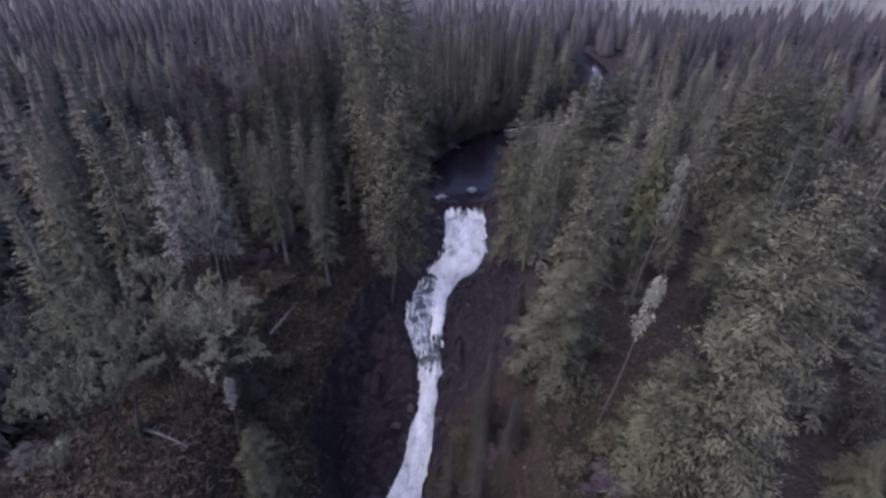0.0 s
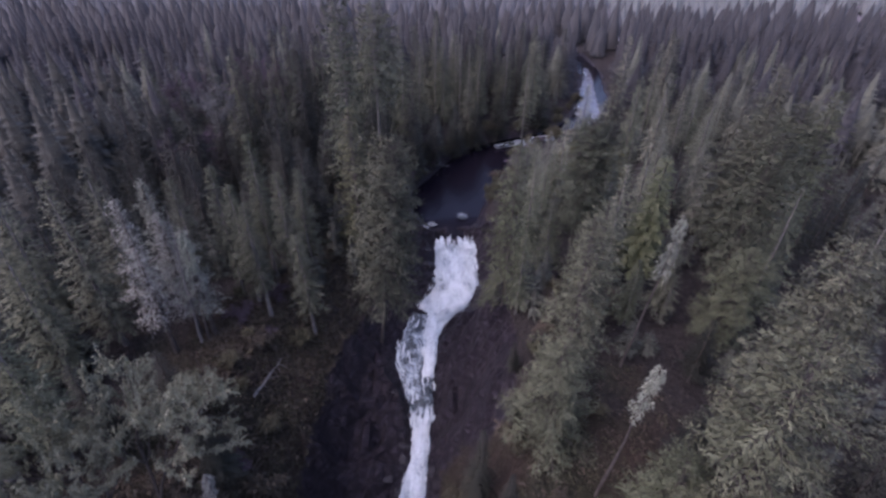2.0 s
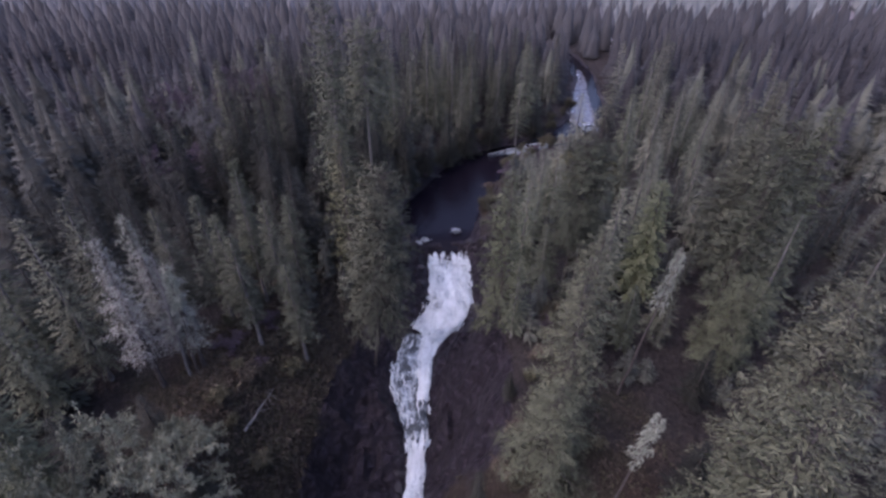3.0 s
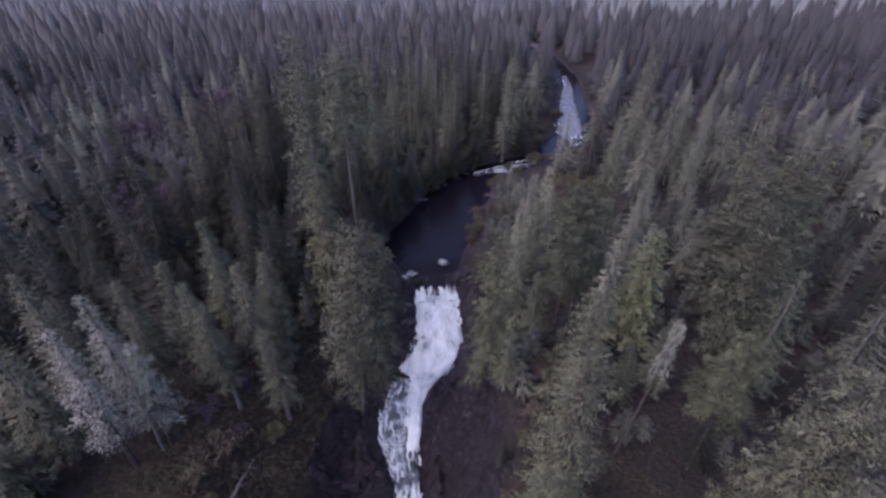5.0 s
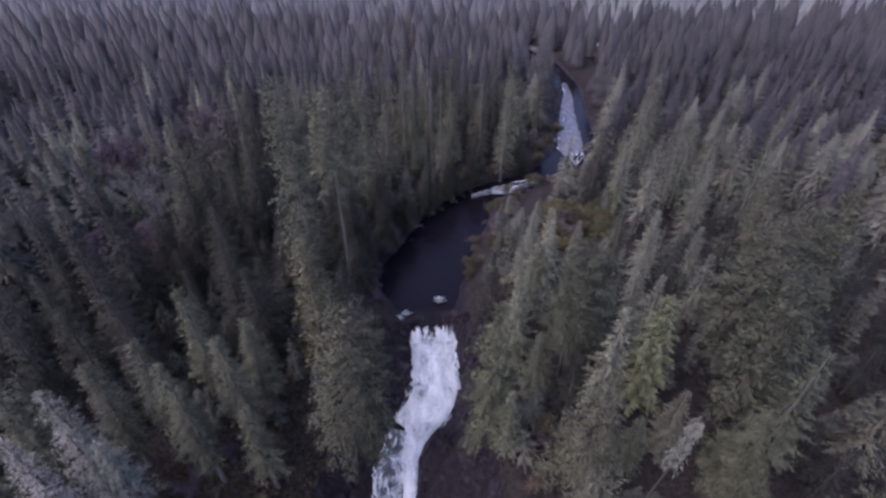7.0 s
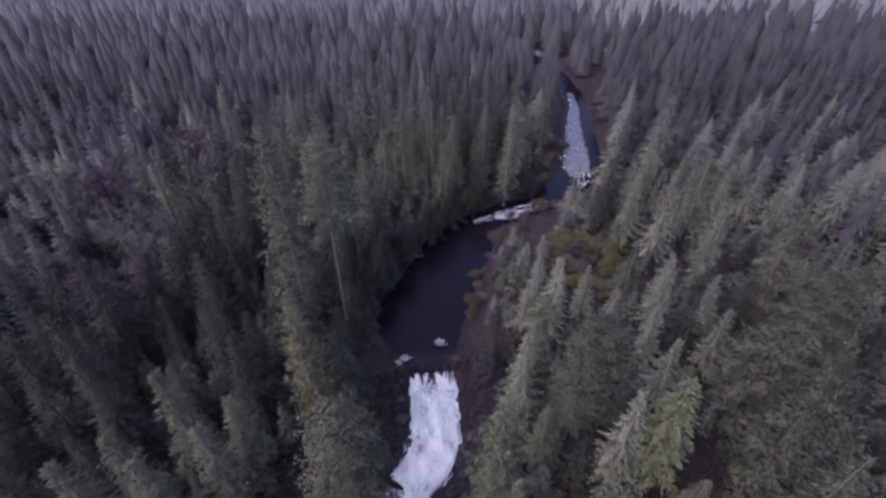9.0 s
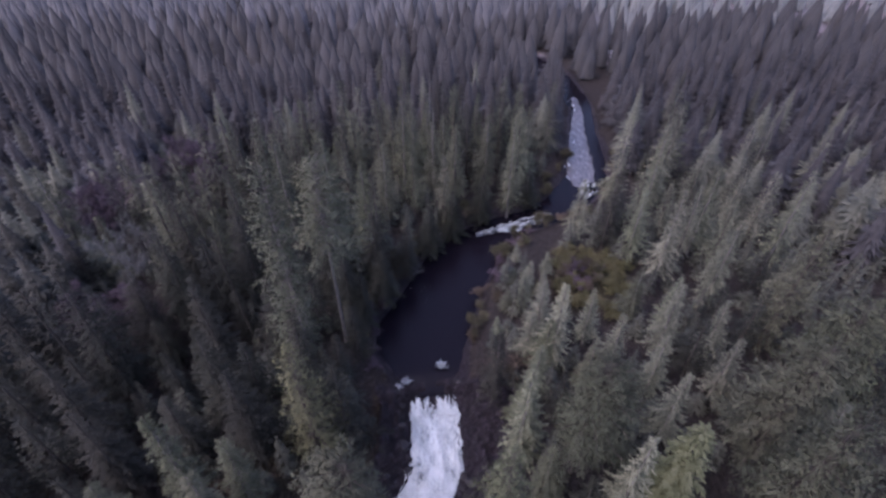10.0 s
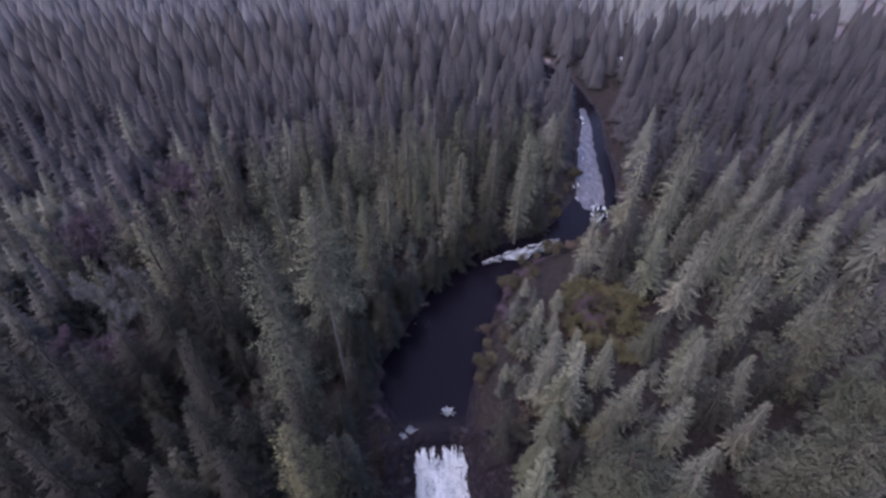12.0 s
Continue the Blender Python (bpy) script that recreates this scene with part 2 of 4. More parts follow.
# ---- the river and the land ----
# middle of the water: x, y, half width, height
FALLS = [(-12, -160, 6, -34), (-8, 10, 5, -27), (-5, 38, 3.0, -22.5), (-4.5, 41.3, 2.4, -21.3), (-2.9, 46, 1.7, -19), (-2.4, 49.6, 1.6, -17.1),
         (-1.5, 53, 1.35, -16), (-1.4, 58, 1.4, -15.3), (-0.9, 62, 2.1, -14.2), (-1.8, 65.1, 2.7, -12.6), (-2.7, 69.5, 3.2, -10.8),
         (-2.2, 73.5, 3.3, -9.2), (0.0, 77.6, 3.4, -7.5), (4.0, 81.5, 4.4, -6.2), (5.6, 85, 4.5, -5.3), (5.5, 90, 4.3, -4.0), (5.7, 96.5, 4.4, -2.2), (5.4, 100, 5.0, -0.5)]
RIVER = [(5.2, 101.5, 6.5, 0.0), (4.0, 110, 9.5, 0.1), (7.5, 118, 8.8, 0.1), (12, 128, 8.2, 0.2), (18, 137, 7.6, 0.3), (26, 143, 5.5, 0.6), (34, 145.5, 4.2, 1.5),
         (43, 150, 5.0, 2.0), (53, 161, 6.2, 2.3), (58, 175, 5.5, 2.6), (61, 190, 4.2, 3.0), (65, 206, 3.2, 3.6), (66, 222, 3.0, 4.2), (64, 240, 4.0, 4.8),
         (56, 256, 4.5, 5.2), (47, 267, 2.0, 5.4)]
COURSE = np.array(FALLS + RIVER, float)


def stream(x, y):
    """For places x, y: metres from the water's edge, the water's height there, and which side (-1 left, 1 right, looking upstream)."""
    best = np.full(x.shape, 1e9)
    level, side = np.zeros(x.shape), np.ones(x.shape)
    for a, b in zip(COURSE[:-1], COURSE[1:]):
        dx, dy = b[0] - a[0], b[1] - a[1]
        k = np.clip(((x - a[0]) * dx + (y - a[1]) * dy) / (dx * dx + dy * dy), 0, 1)
        px, py = x - a[0] - k * dx, y - a[1] - k * dy
        d = np.hypot(px, py) - (a[2] + k * (b[2] - a[2]))
        near = d < best
        best = np.where(near, d, best)
        level = np.where(near, a[3] + k * (b[3] - a[3]), level)
        side = np.where(near, np.sign(px * dy - py * dx), side)
    return best, level, side


def height(x, y):
    """The land's height at places x, y; also how far it is bare rock."""
    x, y = np.asarray(x, float), np.asarray(y, float)
    s, w, side = stream(x, y)
    land = 5.0 + 1.6 * fractal(x / 34, y / 34, 3, 5) + 22 * smooth(350, 1400, np.hypot(x, y - 100)) * (1 + 0.5 * fractal(x / 300, y / 300, 2, 9))
    land = land - 4.0 * smooth(70, 20, y) * smooth(-5, 25, x) - 6 * smooth(30, -60, y)
    gorge = smooth(104, 92, y)
    shelf = np.interp(y, [-100, 30, 38, 45, 54, 61, 65, 69, 73, 82], [3, 2.5, 4, 8.5, 10.5, 8.5, 6, 3.5, 2, 1]) * (side < 0) + 1.0 * (side > 0)
    wide = np.where(side < 0, np.interp(y, [62, 76], [5.3, 6.0]), 13.0) * gorge + 5.5 * (1 - gorge)
    u = np.clip((s - shelf * gorge) / wide, 0, 1)
    slope = 0.55 * u ** 0.8 + 0.45 * smooth(0, 1, (s - shelf * gorge - 4.0) / 11.0)
    rise = np.where(side < 0, slope, u ** 1.1) * gorge + (1 - (1 - u) ** 2) * (1 - gorge)
    foot = 0.5 * smooth(0, 1.5, s) + 0.13 * np.clip(s, 0, None) * gorge * (u <= 0) + 0.13 * shelf * gorge * (u > 0)
    z = w + np.minimum(foot, 3.0) + rise * (land - w - 1.0)
    z = np.where(s < 0, w - 0.7 * smooth(0, -2, s), z)
    rock = np.maximum(gorge * np.where(side < 0, smooth(0.85, 0.55, u), smooth(1.0, 0.75, u) * np.maximum(smooth(44, 53, y + 1.5 * fractal(x / 5, y / 5, 2, 44)), smooth(4.0, 1.5, s))) * smooth(-30, 20, y + 200), smooth(2.0, 0.5, s))
    wx, wy = x + 1.3 * fractal(x / 5, y / 5, 2, 23), y + 1.3 * fractal(x / 5, y / 5, 2, 24)
    crag = np.abs(fractal(x / 3.4, y / 4.2, 4, 21)) * 2.2 + blocks(wx / 2.3, wy / 3.1, 25) * 1.5 + blocks(wx / 4.9, wy / 5.7, 26) * 1.4 + 1.0 * fractal(x / 9, y / 9, 2, 33)
    z = z + rock * gorge * smooth(0.2, 2.5, s) * (crag - 1.4) + 0.18 * fractal(x / 2.2, y / 2.2, 3, 40) * smooth(0, 2, s)
    return z, rock


def height_at(x, y):
    return float(height(np.array([x]), np.array([y]))[0][0])


def spaced(stops):
    """Coordinates from one stop to the next with the spacing given for that stretch."""
    out = []
    for (a, step), (b, _) in zip(stops[:-1], stops[1:]):
        out.extend(np.arange(a, b, step))
    return np.array(out + [stops[-1][0]])


def clearing_mask(x, y):
    # a, b: far ground coloured pale for mist; c: gravel bar; d: shed yard
    a = smooth(1.15, 0.85, np.hypot((x - 260) / 95, (y - 330) / 62) + 0.12 * fractal(x / 30, y / 30, 3, 71))
    b = smooth(1.15, 0.85, np.hypot((x - 75) / 55, (y - 372) / 28) + 0.12 * fractal(x / 30, y / 30, 3, 72))
    c = smooth(1.2, 0.8, np.hypot((x - 57) / 7, (y - 254) / 7) + 0.2 * fractal(x / 4, y / 4, 3, 73))
    d = smooth(1.2, 0.8, np.hypot((x - 90) / 8, (y - 251) / 8))
    return np.maximum(np.maximum(a, b), np.maximum(c, d))


def bracken_mask(x, y):
    """Open slopes where bracken grows instead of trees."""
    a = smooth(1.2, 0.8, np.hypot((x + 24) / 15, (y - 49) / 22) + 0.25 * fractal(x / 6, y / 6, 3, 74))
    b = smooth(1.2, 0.8, np.hypot((x - 16) / 18, (y - 34) / 18) + 0.25 * fractal(x / 6, y / 6, 3, 75))
    c = smooth(1.2, 0.8, np.hypot((x - 40) / 10, (y - 119) / 9))
    return np.maximum(np.maximum(a, b), np.maximum(c, smooth(9, 4, stream(x, y)[0]) * smooth(102, 94, y)))


def build_ground():
    xs = spaced([(-2600, 130), (-650, 40), (-250, 12), (-90, 3), (-42, 0.9), (34, 2.2), (100, 6), (280, 20), (700, 100), (2600, 0)])
    ys = spaced([(-2200, 150), (-400, 30), (-60, 6), (12, 1.8), (36, 0.8), (104, 1.8), (170, 4), (290, 12), (700, 60), (1400, 150), (3200, 0)])
    gx, gy = np.meshgrid(xs, ys)
    z, rock = height(gx.ravel(), gy.ravel())
    n, m = len(ys), len(xs)
    idx = np.arange(n * m).reshape(n, m)
    faces = np.stack([idx[:-1, :-1], idx[:-1, 1:], idx[1:, 1:], idx[1:, :-1]], -1).reshape(-1, 4)
    me = raw_mesh("ground", np.stack([gx.ravel(), gy.ravel(), z], 1), faces, GROUND, True)
    me.polygons.foreach_set("use_smooth", rock[faces].mean(1) < 0.5)
    me.attributes.new("rock", "FLOAT", "POINT").data.foreach_set("value", rock.astype(np.float32))
    me.attributes.new("bracken", "FLOAT", "POINT").data.foreach_set("value", bracken_mask(gx.ravel(), gy.ravel()).astype(np.float32))
    me.attributes.new("clearing", "FLOAT", "POINT").data.foreach_set("value", clearing_mask(gx.ravel(), gy.ravel()).astype(np.float32))
    tagged(new("ground", me), "brown forest floor with dark wet rock in the gorge", "ground", kind="structure")


build_ground()


def along(course, step):
    """Points down the middle of a course, with the sideways direction, half width and height."""
    pts = np.array(course, float)
    d = np.concatenate([[0], np.cumsum(np.hypot(*np.diff(pts[:, :2], axis=0).T))])
    q = np.linspace(0, d[-1], int(d[-1] / step) + 2)
    cols = [np.interp(q, d, pts[:, i]) for i in range(4)]
    ker = np.ones(5) / 5
    cx, cy = (np.convolve(np.pad(c, 2, mode="edge"), ker, "valid") for c in cols[:2])
    tx, ty = np.gradient(cx), np.gradient(cy)
    ln = np.hypot(tx, ty)
    return cx, cy, ty / ln, -tx / ln, cols[2], cols[3], q


def water_strip(course, step, across, spare, lift, wave, ragged, mat, name, fray=0.0):
    cx, cy, sx, sy, hw, wz, q = along(course, step)
    v = np.linspace(-1, 1, across)
    edge_l = hw + spare + ragged * fractal(q / 2.3, q * 0 + 3.7, 4, 61)
    edge_r = hw + spare + ragged * fractal(q / 2.3, q * 0 + 8.1, 4, 62)
    off = np.where(v[None] < 0, edge_l[:, None], edge_r[:, None]) * v[None]
    x, y = cx[:, None] + sx[:, None] * off, cy[:, None] + sy[:, None] * off
    z = wz[:, None] + lift + wave * (0.6 * fractal(x / 1.3, y / 2.6, 4, 51) + 0.7 * (1 - v[None] ** 2)) - 0.25 * (wave > 0) * np.abs(v[None]) ** 6
    if fray:
        slip = fray * (fractal(v * 6.5 + 7, v * 0 + 2.5, 3, 64) - 0.5)[None] * smooth(q[-1] - 5, q[-1], q)[:, None]
        slope = np.gradient(wz, q)[-1]
        x, y, z = x - sy[:, None] * slip, y + sx[:, None] * slip, z + slope * slip
    n, m = x.shape
    idx = np.arange(n * m).reshape(n, m)
    faces = np.stack([idx[:-1, :-1], idx[:-1, 1:], idx[1:, 1:], idx[1:, :-1]], -1).reshape(-1, 4)
    return raw_mesh(name, np.stack([x, y, z], -1).reshape(-1, 3), faces, mat, True)


tagged(new("water", water_strip([FALLS[-2], FALLS[-1], *RIVER], 1.5, 9, 1.2, 0.0, 0.0, 0.0, WATER, "water")), "dark smooth river pool above the waterfall", "river", kind="structure")


def strands(rng, course, count, mat, name, spread=1.0, size=(1.2, 3.2), even=False):
    """Thin separate ribbons of falling water that fray the edges of a fall."""
    cx, cy, sx, sy, hw, wz, q = along(course, 0.4)
    verts, faces = [], []
    for _ in range(count):
        i = rng.integers(0, len(q) - 2)
        v = np.sign(rng.uniform(-1, 1)) * rng.uniform(0.0, 1.0) ** (1.0 if even else 0.5) * spread
        n, wd = 6, rng.uniform(0.06, 0.22)
        j = np.clip(i - np.linspace(0, rng.uniform(*size) / 0.4, n), 0, len(q) - 1)
        base = len(verts)
        for k, jj in enumerate(j):
            o = v * np.interp(jj, range(len(q)), hw) + 0.15 * rng.normal()
            w = wd * math.sin(math.pi * (k + 0.4) / n)
            px, py = (np.interp(jj, range(len(q)), c) for c in (cx, cy))
            ux, uy = (np.interp(jj, range(len(q)), c) for c in (sx, sy))
            z = np.interp(jj, range(len(q)), wz) + 0.55 + 0.25 * rng.random() + 0.4 * (1 - v * v)
            verts += [(px + ux * (o - w), py + uy * (o - w), z), (px + ux * (o + w), py + uy * (o + w), z + 0.05)]
            if k:
                a = base + 2 * k
                faces.append((a - 2, a - 1, a + 1, a))
    return raw_mesh(name, verts, faces, mat, True)


def build_falls():
    rng = np.random.default_rng(4)
    fall = tagged(new("waterfall"), "white waterfall sliding down dark rock", "waterfall")
    pick = lambda a, b: [p for p in FALLS if a <= p[1] <= b]
    for name, a, b, mat, ragged in (("upper_fall", 77, 97, FOAM, 0.45), ("middle_cascade", 58, 78, BROKEN_FOAM, 0.5), ("lower_chute", -160, 62, FOAM, 0.3)):
        course = pick(a, b)
        part(name, water_strip(course, 0.35 if a > 0 else 0.8, 41, 0.1, 0.45 if name == "lower_chute" else 0.25, 0.45, ragged, mat, name, 1.8 if name == "upper_fall" else 2.2 if name == "lower_chute" else 0.0), fall)
        lower = [p for p in course if p[1] > 30]
        tagged(part("spray", strands(rng, lower, 50 if name == "middle_cascade" else 110, FOAM, "strands", 1.06), fall), kind="stuff")
    tagged(part("spray", strands(rng, [(5.6, 93, 4.3, -3.2), (5.6, 97.5, 4.3, -1.9)], 110, FOAM, "strands", 0.98, (1.0, 2.6)), fall), kind="stuff")
    part("foam_slide", water_strip([(-0.4, 66, 1.1, -11.9), (0.6, 70, 1.4, -10.2), (0.6, 74, 1.7, -8.6), (2, 78, 2.0, -7.0), (4, 82, 2.5, -5.8)], 0.3, 11, 0, 0.55, 0.35, 0.5, FOAM, "foam_slide"), fall)


build_falls()


def rapids(label, course, wide_step, mat, ragged, count, seed):
    """White water on the river, in one stretch."""
    thing = tagged(new("rapids"), label, "rapids")
    part("surface", water_strip(course, wide_step, 15, 0, 0.10, 0.16, ragged, mat, "rapids_surface"), thing)
    tagged(part("spray", strands(np.random.default_rng(seed), course, count, FOAM, "rapids_strands", 1.1, (0.8, 2.2), True), thing), kind="stuff")


rapids("white riffle where the river enters the pool", [(19, 140.8, 0.3, 0.25), (25, 142.6, 1.0, 0.6), (30, 143.6, 1.7, 1.1), (36, 145.4, 1.0, 1.6), (40, 147.5, 0.3, 1.9)], 0.4, BROKEN_FOAM, 0.7, 80, 5)
rapids("rippled upper river water, coloured pale with foam and sky", [(50, 158, 1.0, 2.2), (52.4, 162, 4.2, 2.35), (54.6, 172, 4.4, 2.55), (57, 182, 3.6, 2.75), (59.8, 192, 2.6, 3.05), (63.6, 205, 2.0, 3.5), (65.3, 216, 1.2, 4.0)], 0.8, PALE_WATER, 0.25, 8, 6)
rapids("white water breaking over stones in the river", [(50, 152.5, 0.6, 2.15), (52, 155, 2.2, 2.25), (53.5, 158, 2.4, 2.3), (55, 160, 0.8, 2.35)], 0.4, WATER, 0.8, 34, 9)

# ---- plants ----
def kites(p, d, length, width, rng, sag=0.25, flat=0.0):
    """Needle sprays: one bent leaf shape for each place p, along d."""
    d = d / np.linalg.norm(d, axis=1, keepdims=True)
    r = rng.normal(size=d.shape) * (1 - flat) + np.array([[0, 0, 1.5 * flat]])
    side = np.cross(d, r)
    side /= np.linalg.norm(side, axis=1, keepdims=True) + 1e-9
    l, w = length[:, None], width[:, None]
    drop = np.array([[0, 0, -1.0]]) * l * sag
    v = np.stack([p, p + d * l * 0.4 + side * w, p + d * l + drop, p + d * l * 0.45 - side * w], 1).reshape(-1, 3)
    return v, np.arange(len(p) * 4).reshape(-1, 4)


def tube(points, radii, sides=5):
    """A tapered, bent tube."""
    pts, n = np.asarray(points, float), len(points)
    t = np.gradient(pts, axis=0)
    t /= np.linalg.norm(t, axis=1, keepdims=True) + 1e-9
    ref = np.where(np.abs(t[:, 2:3]) > 0.8, np.array([[1.0, 0, 0]]), np.array([[0, 0, 1.0]]))
    u = np.cross(t, ref)
    u /= np.linalg.norm(u, axis=1, keepdims=True) + 1e-9
    w = np.cross(t, u)
    a = np.linspace(0, 2 * math.pi, sides, endpoint=False)
    ring = np.cos(a)[None, :, None] * u[:, None] + np.sin(a)[None, :, None] * w[:, None]
    v = (pts[:, None] + ring * np.asarray(radii)[:, None, None]).reshape(-1, 3)
    f = [(k * sides + i, k * sides + (i + 1) % sides, (k + 1) * sides + (i + 1) % sides, (k + 1) * sides + i) for k in range(n - 1) for i in range(sides)]
    return v, np.array(f)


def joined(pieces):
    vs, fs, at = [], [], 0
    for v, f in pieces:
        vs.append(v)
        fs.append(f + at)
        at += len(v)
    return np.concatenate(vs), np.concatenate(fs)


def trunk_shape(rng, tall, thick, bend=0.25, sides=7, n=9, top=0.04):
    z = np.linspace(-0.8, tall, n)
    wob = np.cumsum(rng.normal(0, bend / n, (n, 2)), axis=0)
    u = np.clip(z / tall, 0, 1)
    rad = thick * (1 - u) ** 0.8 + top
    rad[0] *= 1.35
    return np.column_stack([wob, z]), rad, tube(np.column_stack([wob, z]), rad, sides)


def conifer(rng, tall=26.0, wide=3.2, base=0.15, gap=0.95, per=8, step=0.42, spray=0.70, droop=0.42, dome=0.95, rag=0.2, fat=0.14, limb=False, bare_top=0.0, inner=0.16, loose=0.05, flat=0.6, hang=0.0, fan=0.34, clump=0, lump=0.0, piece=1.7):
    """Trunk, limbs and crown of a conifer: whorls of drooping boughs, each a fan of side twigs. dome: under 1 a rounded crown,
    above 1 a spire. clump: tufts of lichen at each twig. lump: how far the crown bulges here and there. piece: the longest spray."""
    line, _, trunk = trunk_shape(rng, tall, tall * 0.011, 0.5)
    limbs, P, D, L, W, B = [], [], [], [], [], []
    spread = lambda v: wide * min(1.0, (1 - v) ** dome * 1.05 + 0.03) * (0.55 + 0.45 * min(1.0, v / 0.15))
    bulge = rng.uniform(0, 6.283, 4)
    h = tall * base
    lean = rng.uniform(0, 6.28)

    def add(p, d, ln, width, shade):
        P.append(p), D.append(d), L.append(ln), W.append(width), B.append(shade)
    while h < tall * (1 - bare_top) - 0.2:
        u = (h - tall * base) / (tall * (1 - base))
        reach = spread(u)
        cx, cy = (np.interp(h, line[:, 2], line[:, i]) for i in (0, 1))
        first, some, tilt = rng.uniform(0, 6.283), per if u < 0.85 else max(3, per - 2), rng.normal(0, 0.06)
        for k in range(some):
            az = first + (k + rng.uniform(-0.35, 0.35)) * 6.283 / some
            ln = reach * rng.uniform(1 - 2 * rag, 1 + rag) * (1 + 0.18 * math.cos(az - lean))
            ln *= 1 + lump * math.sin(2 * az + bulge[0] + 0.9 * h) * math.sin(1.1 * h + bulge[1] + az)
            if ln < 0.12:
                continue
            rise = -0.30 + 0.95 * u + tilt + rng.normal(0, 0.06)
            out = np.array([math.cos(az), math.sin(az), 0.0])
            lat = np.array([-out[1], out[0], 0.0])
            s = np.linspace(0, 1, 4)
            arc = lambda q: np.array([cx, cy, h]) + out * ln * q[:, None] + np.array([0, 0, 1.0]) * (ln * (rise * q - droop * q ** 2 + 0.5 * droop * q ** 4))[:, None]
            if limb and ln > 0.6:
                limbs.append(tube(arc(s), 0.012 + 0.016 * ln * (1 - 0.85 * s), 3))
            n = max(2, int(ln / step))
            q = inner + (1 - inner) * np.clip((np.arange(n) + 0.6 + rng.uniform(-0.35, 0.35, n)) / n, 0, 1)
            # sprays near the trunk coloured darker as crown shade, lichened tips paler
            own, deep = rng.random(), 0.62 if clump else 1.0
            # along the bough
            add(arc(q) + rng.normal(0, loose, (n, 3)), out[None] * 0.9 + lat[None] * rng.normal(0, 0.2, (n, 1)) + np.column_stack([np.zeros((n, 2)), rng.normal(0.45 * u - 0.1 - hang, 0.2, n)]),
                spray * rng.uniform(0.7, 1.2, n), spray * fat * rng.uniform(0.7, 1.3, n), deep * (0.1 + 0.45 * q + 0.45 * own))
            # side twigs
            m = 2 * n
            qq, side = np.repeat(q, 2), np.tile([-1.0, 1.0], n)
            tl = np.clip(fan * ln * (1.18 - qq) ** 0.7 * rng.uniform(0.65, 1.25, m), 0.22, 1.7)
            d = out[None] * (0.45 + 0.4 * qq)[:, None] + lat[None] * (side * rng.uniform(0.6, 1.0, m))[:, None] + np.column_stack([np.zeros((m, 2)), rng.normal(-0.14 - hang + 0.4 * u, 0.2, m)])
            p = arc(qq) + rng.normal(0, loose, (m, 3))
            for k in range(math.ceil(float(tl.max()) / piece)):
                here = tl > k * piece
                size = np.minimum(tl - k * piece, piece)[here] * (1.0 if piece > 1 else 1.25)
                bent = d[here] + rng.normal(0, 0.0 if piece > 1 else 0.3, (len(size), 3))
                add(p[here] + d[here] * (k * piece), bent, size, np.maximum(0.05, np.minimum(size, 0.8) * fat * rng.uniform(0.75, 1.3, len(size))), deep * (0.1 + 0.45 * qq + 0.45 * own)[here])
            for _ in range(clump):
                r = rng.normal(0, 1.0, (m, 3))
                size = 0.85 * spray * rng.uniform(0.5, 1.3, m)
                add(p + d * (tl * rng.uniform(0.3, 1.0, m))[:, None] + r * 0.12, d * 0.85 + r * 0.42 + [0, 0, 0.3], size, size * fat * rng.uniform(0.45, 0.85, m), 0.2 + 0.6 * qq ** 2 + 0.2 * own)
        h += gap * rng.uniform(0.7, 1.3) * (1 - 0.35 * u)
    # leader
    m = 14
    add(np.column_stack([np.full((m, 2), 0.0) + line[-1, :2], np.linspace(tall - 2.4, tall + 0.1, m)]), np.column_stack([rng.normal(0, 0.5, (m, 2)), np.full(m, 0.8)]), np.full(m, 0.5), np.full(m, 0.08), np.full(m, 0.6))
    v, f = kites(np.concatenate(P), np.concatenate(D), np.concatenate(L), np.concatenate(W), rng, 0.22, flat)
    return joined([trunk] + limbs), (v, f, np.repeat(np.clip(np.concatenate(B), 0, 1), 4), crown_normals(v, rng))


def broad_conifer(rng, tall, wide, **more):
    """An old lichen-hung conifer with a blunt top and heavy tufted limbs."""
    args = dict(base=0.08, gap=0.85, per=7, step=0.55, spray=0.5, droop=0.4, dome=0.5, rag=0.3, fat=0.14, inner=0.25, loose=0.12, flat=0.3, limb=True, clump=2, lump=0.2, piece=0.6)
    args.update(more)
    return conifer(rng, tall, wide, **args)


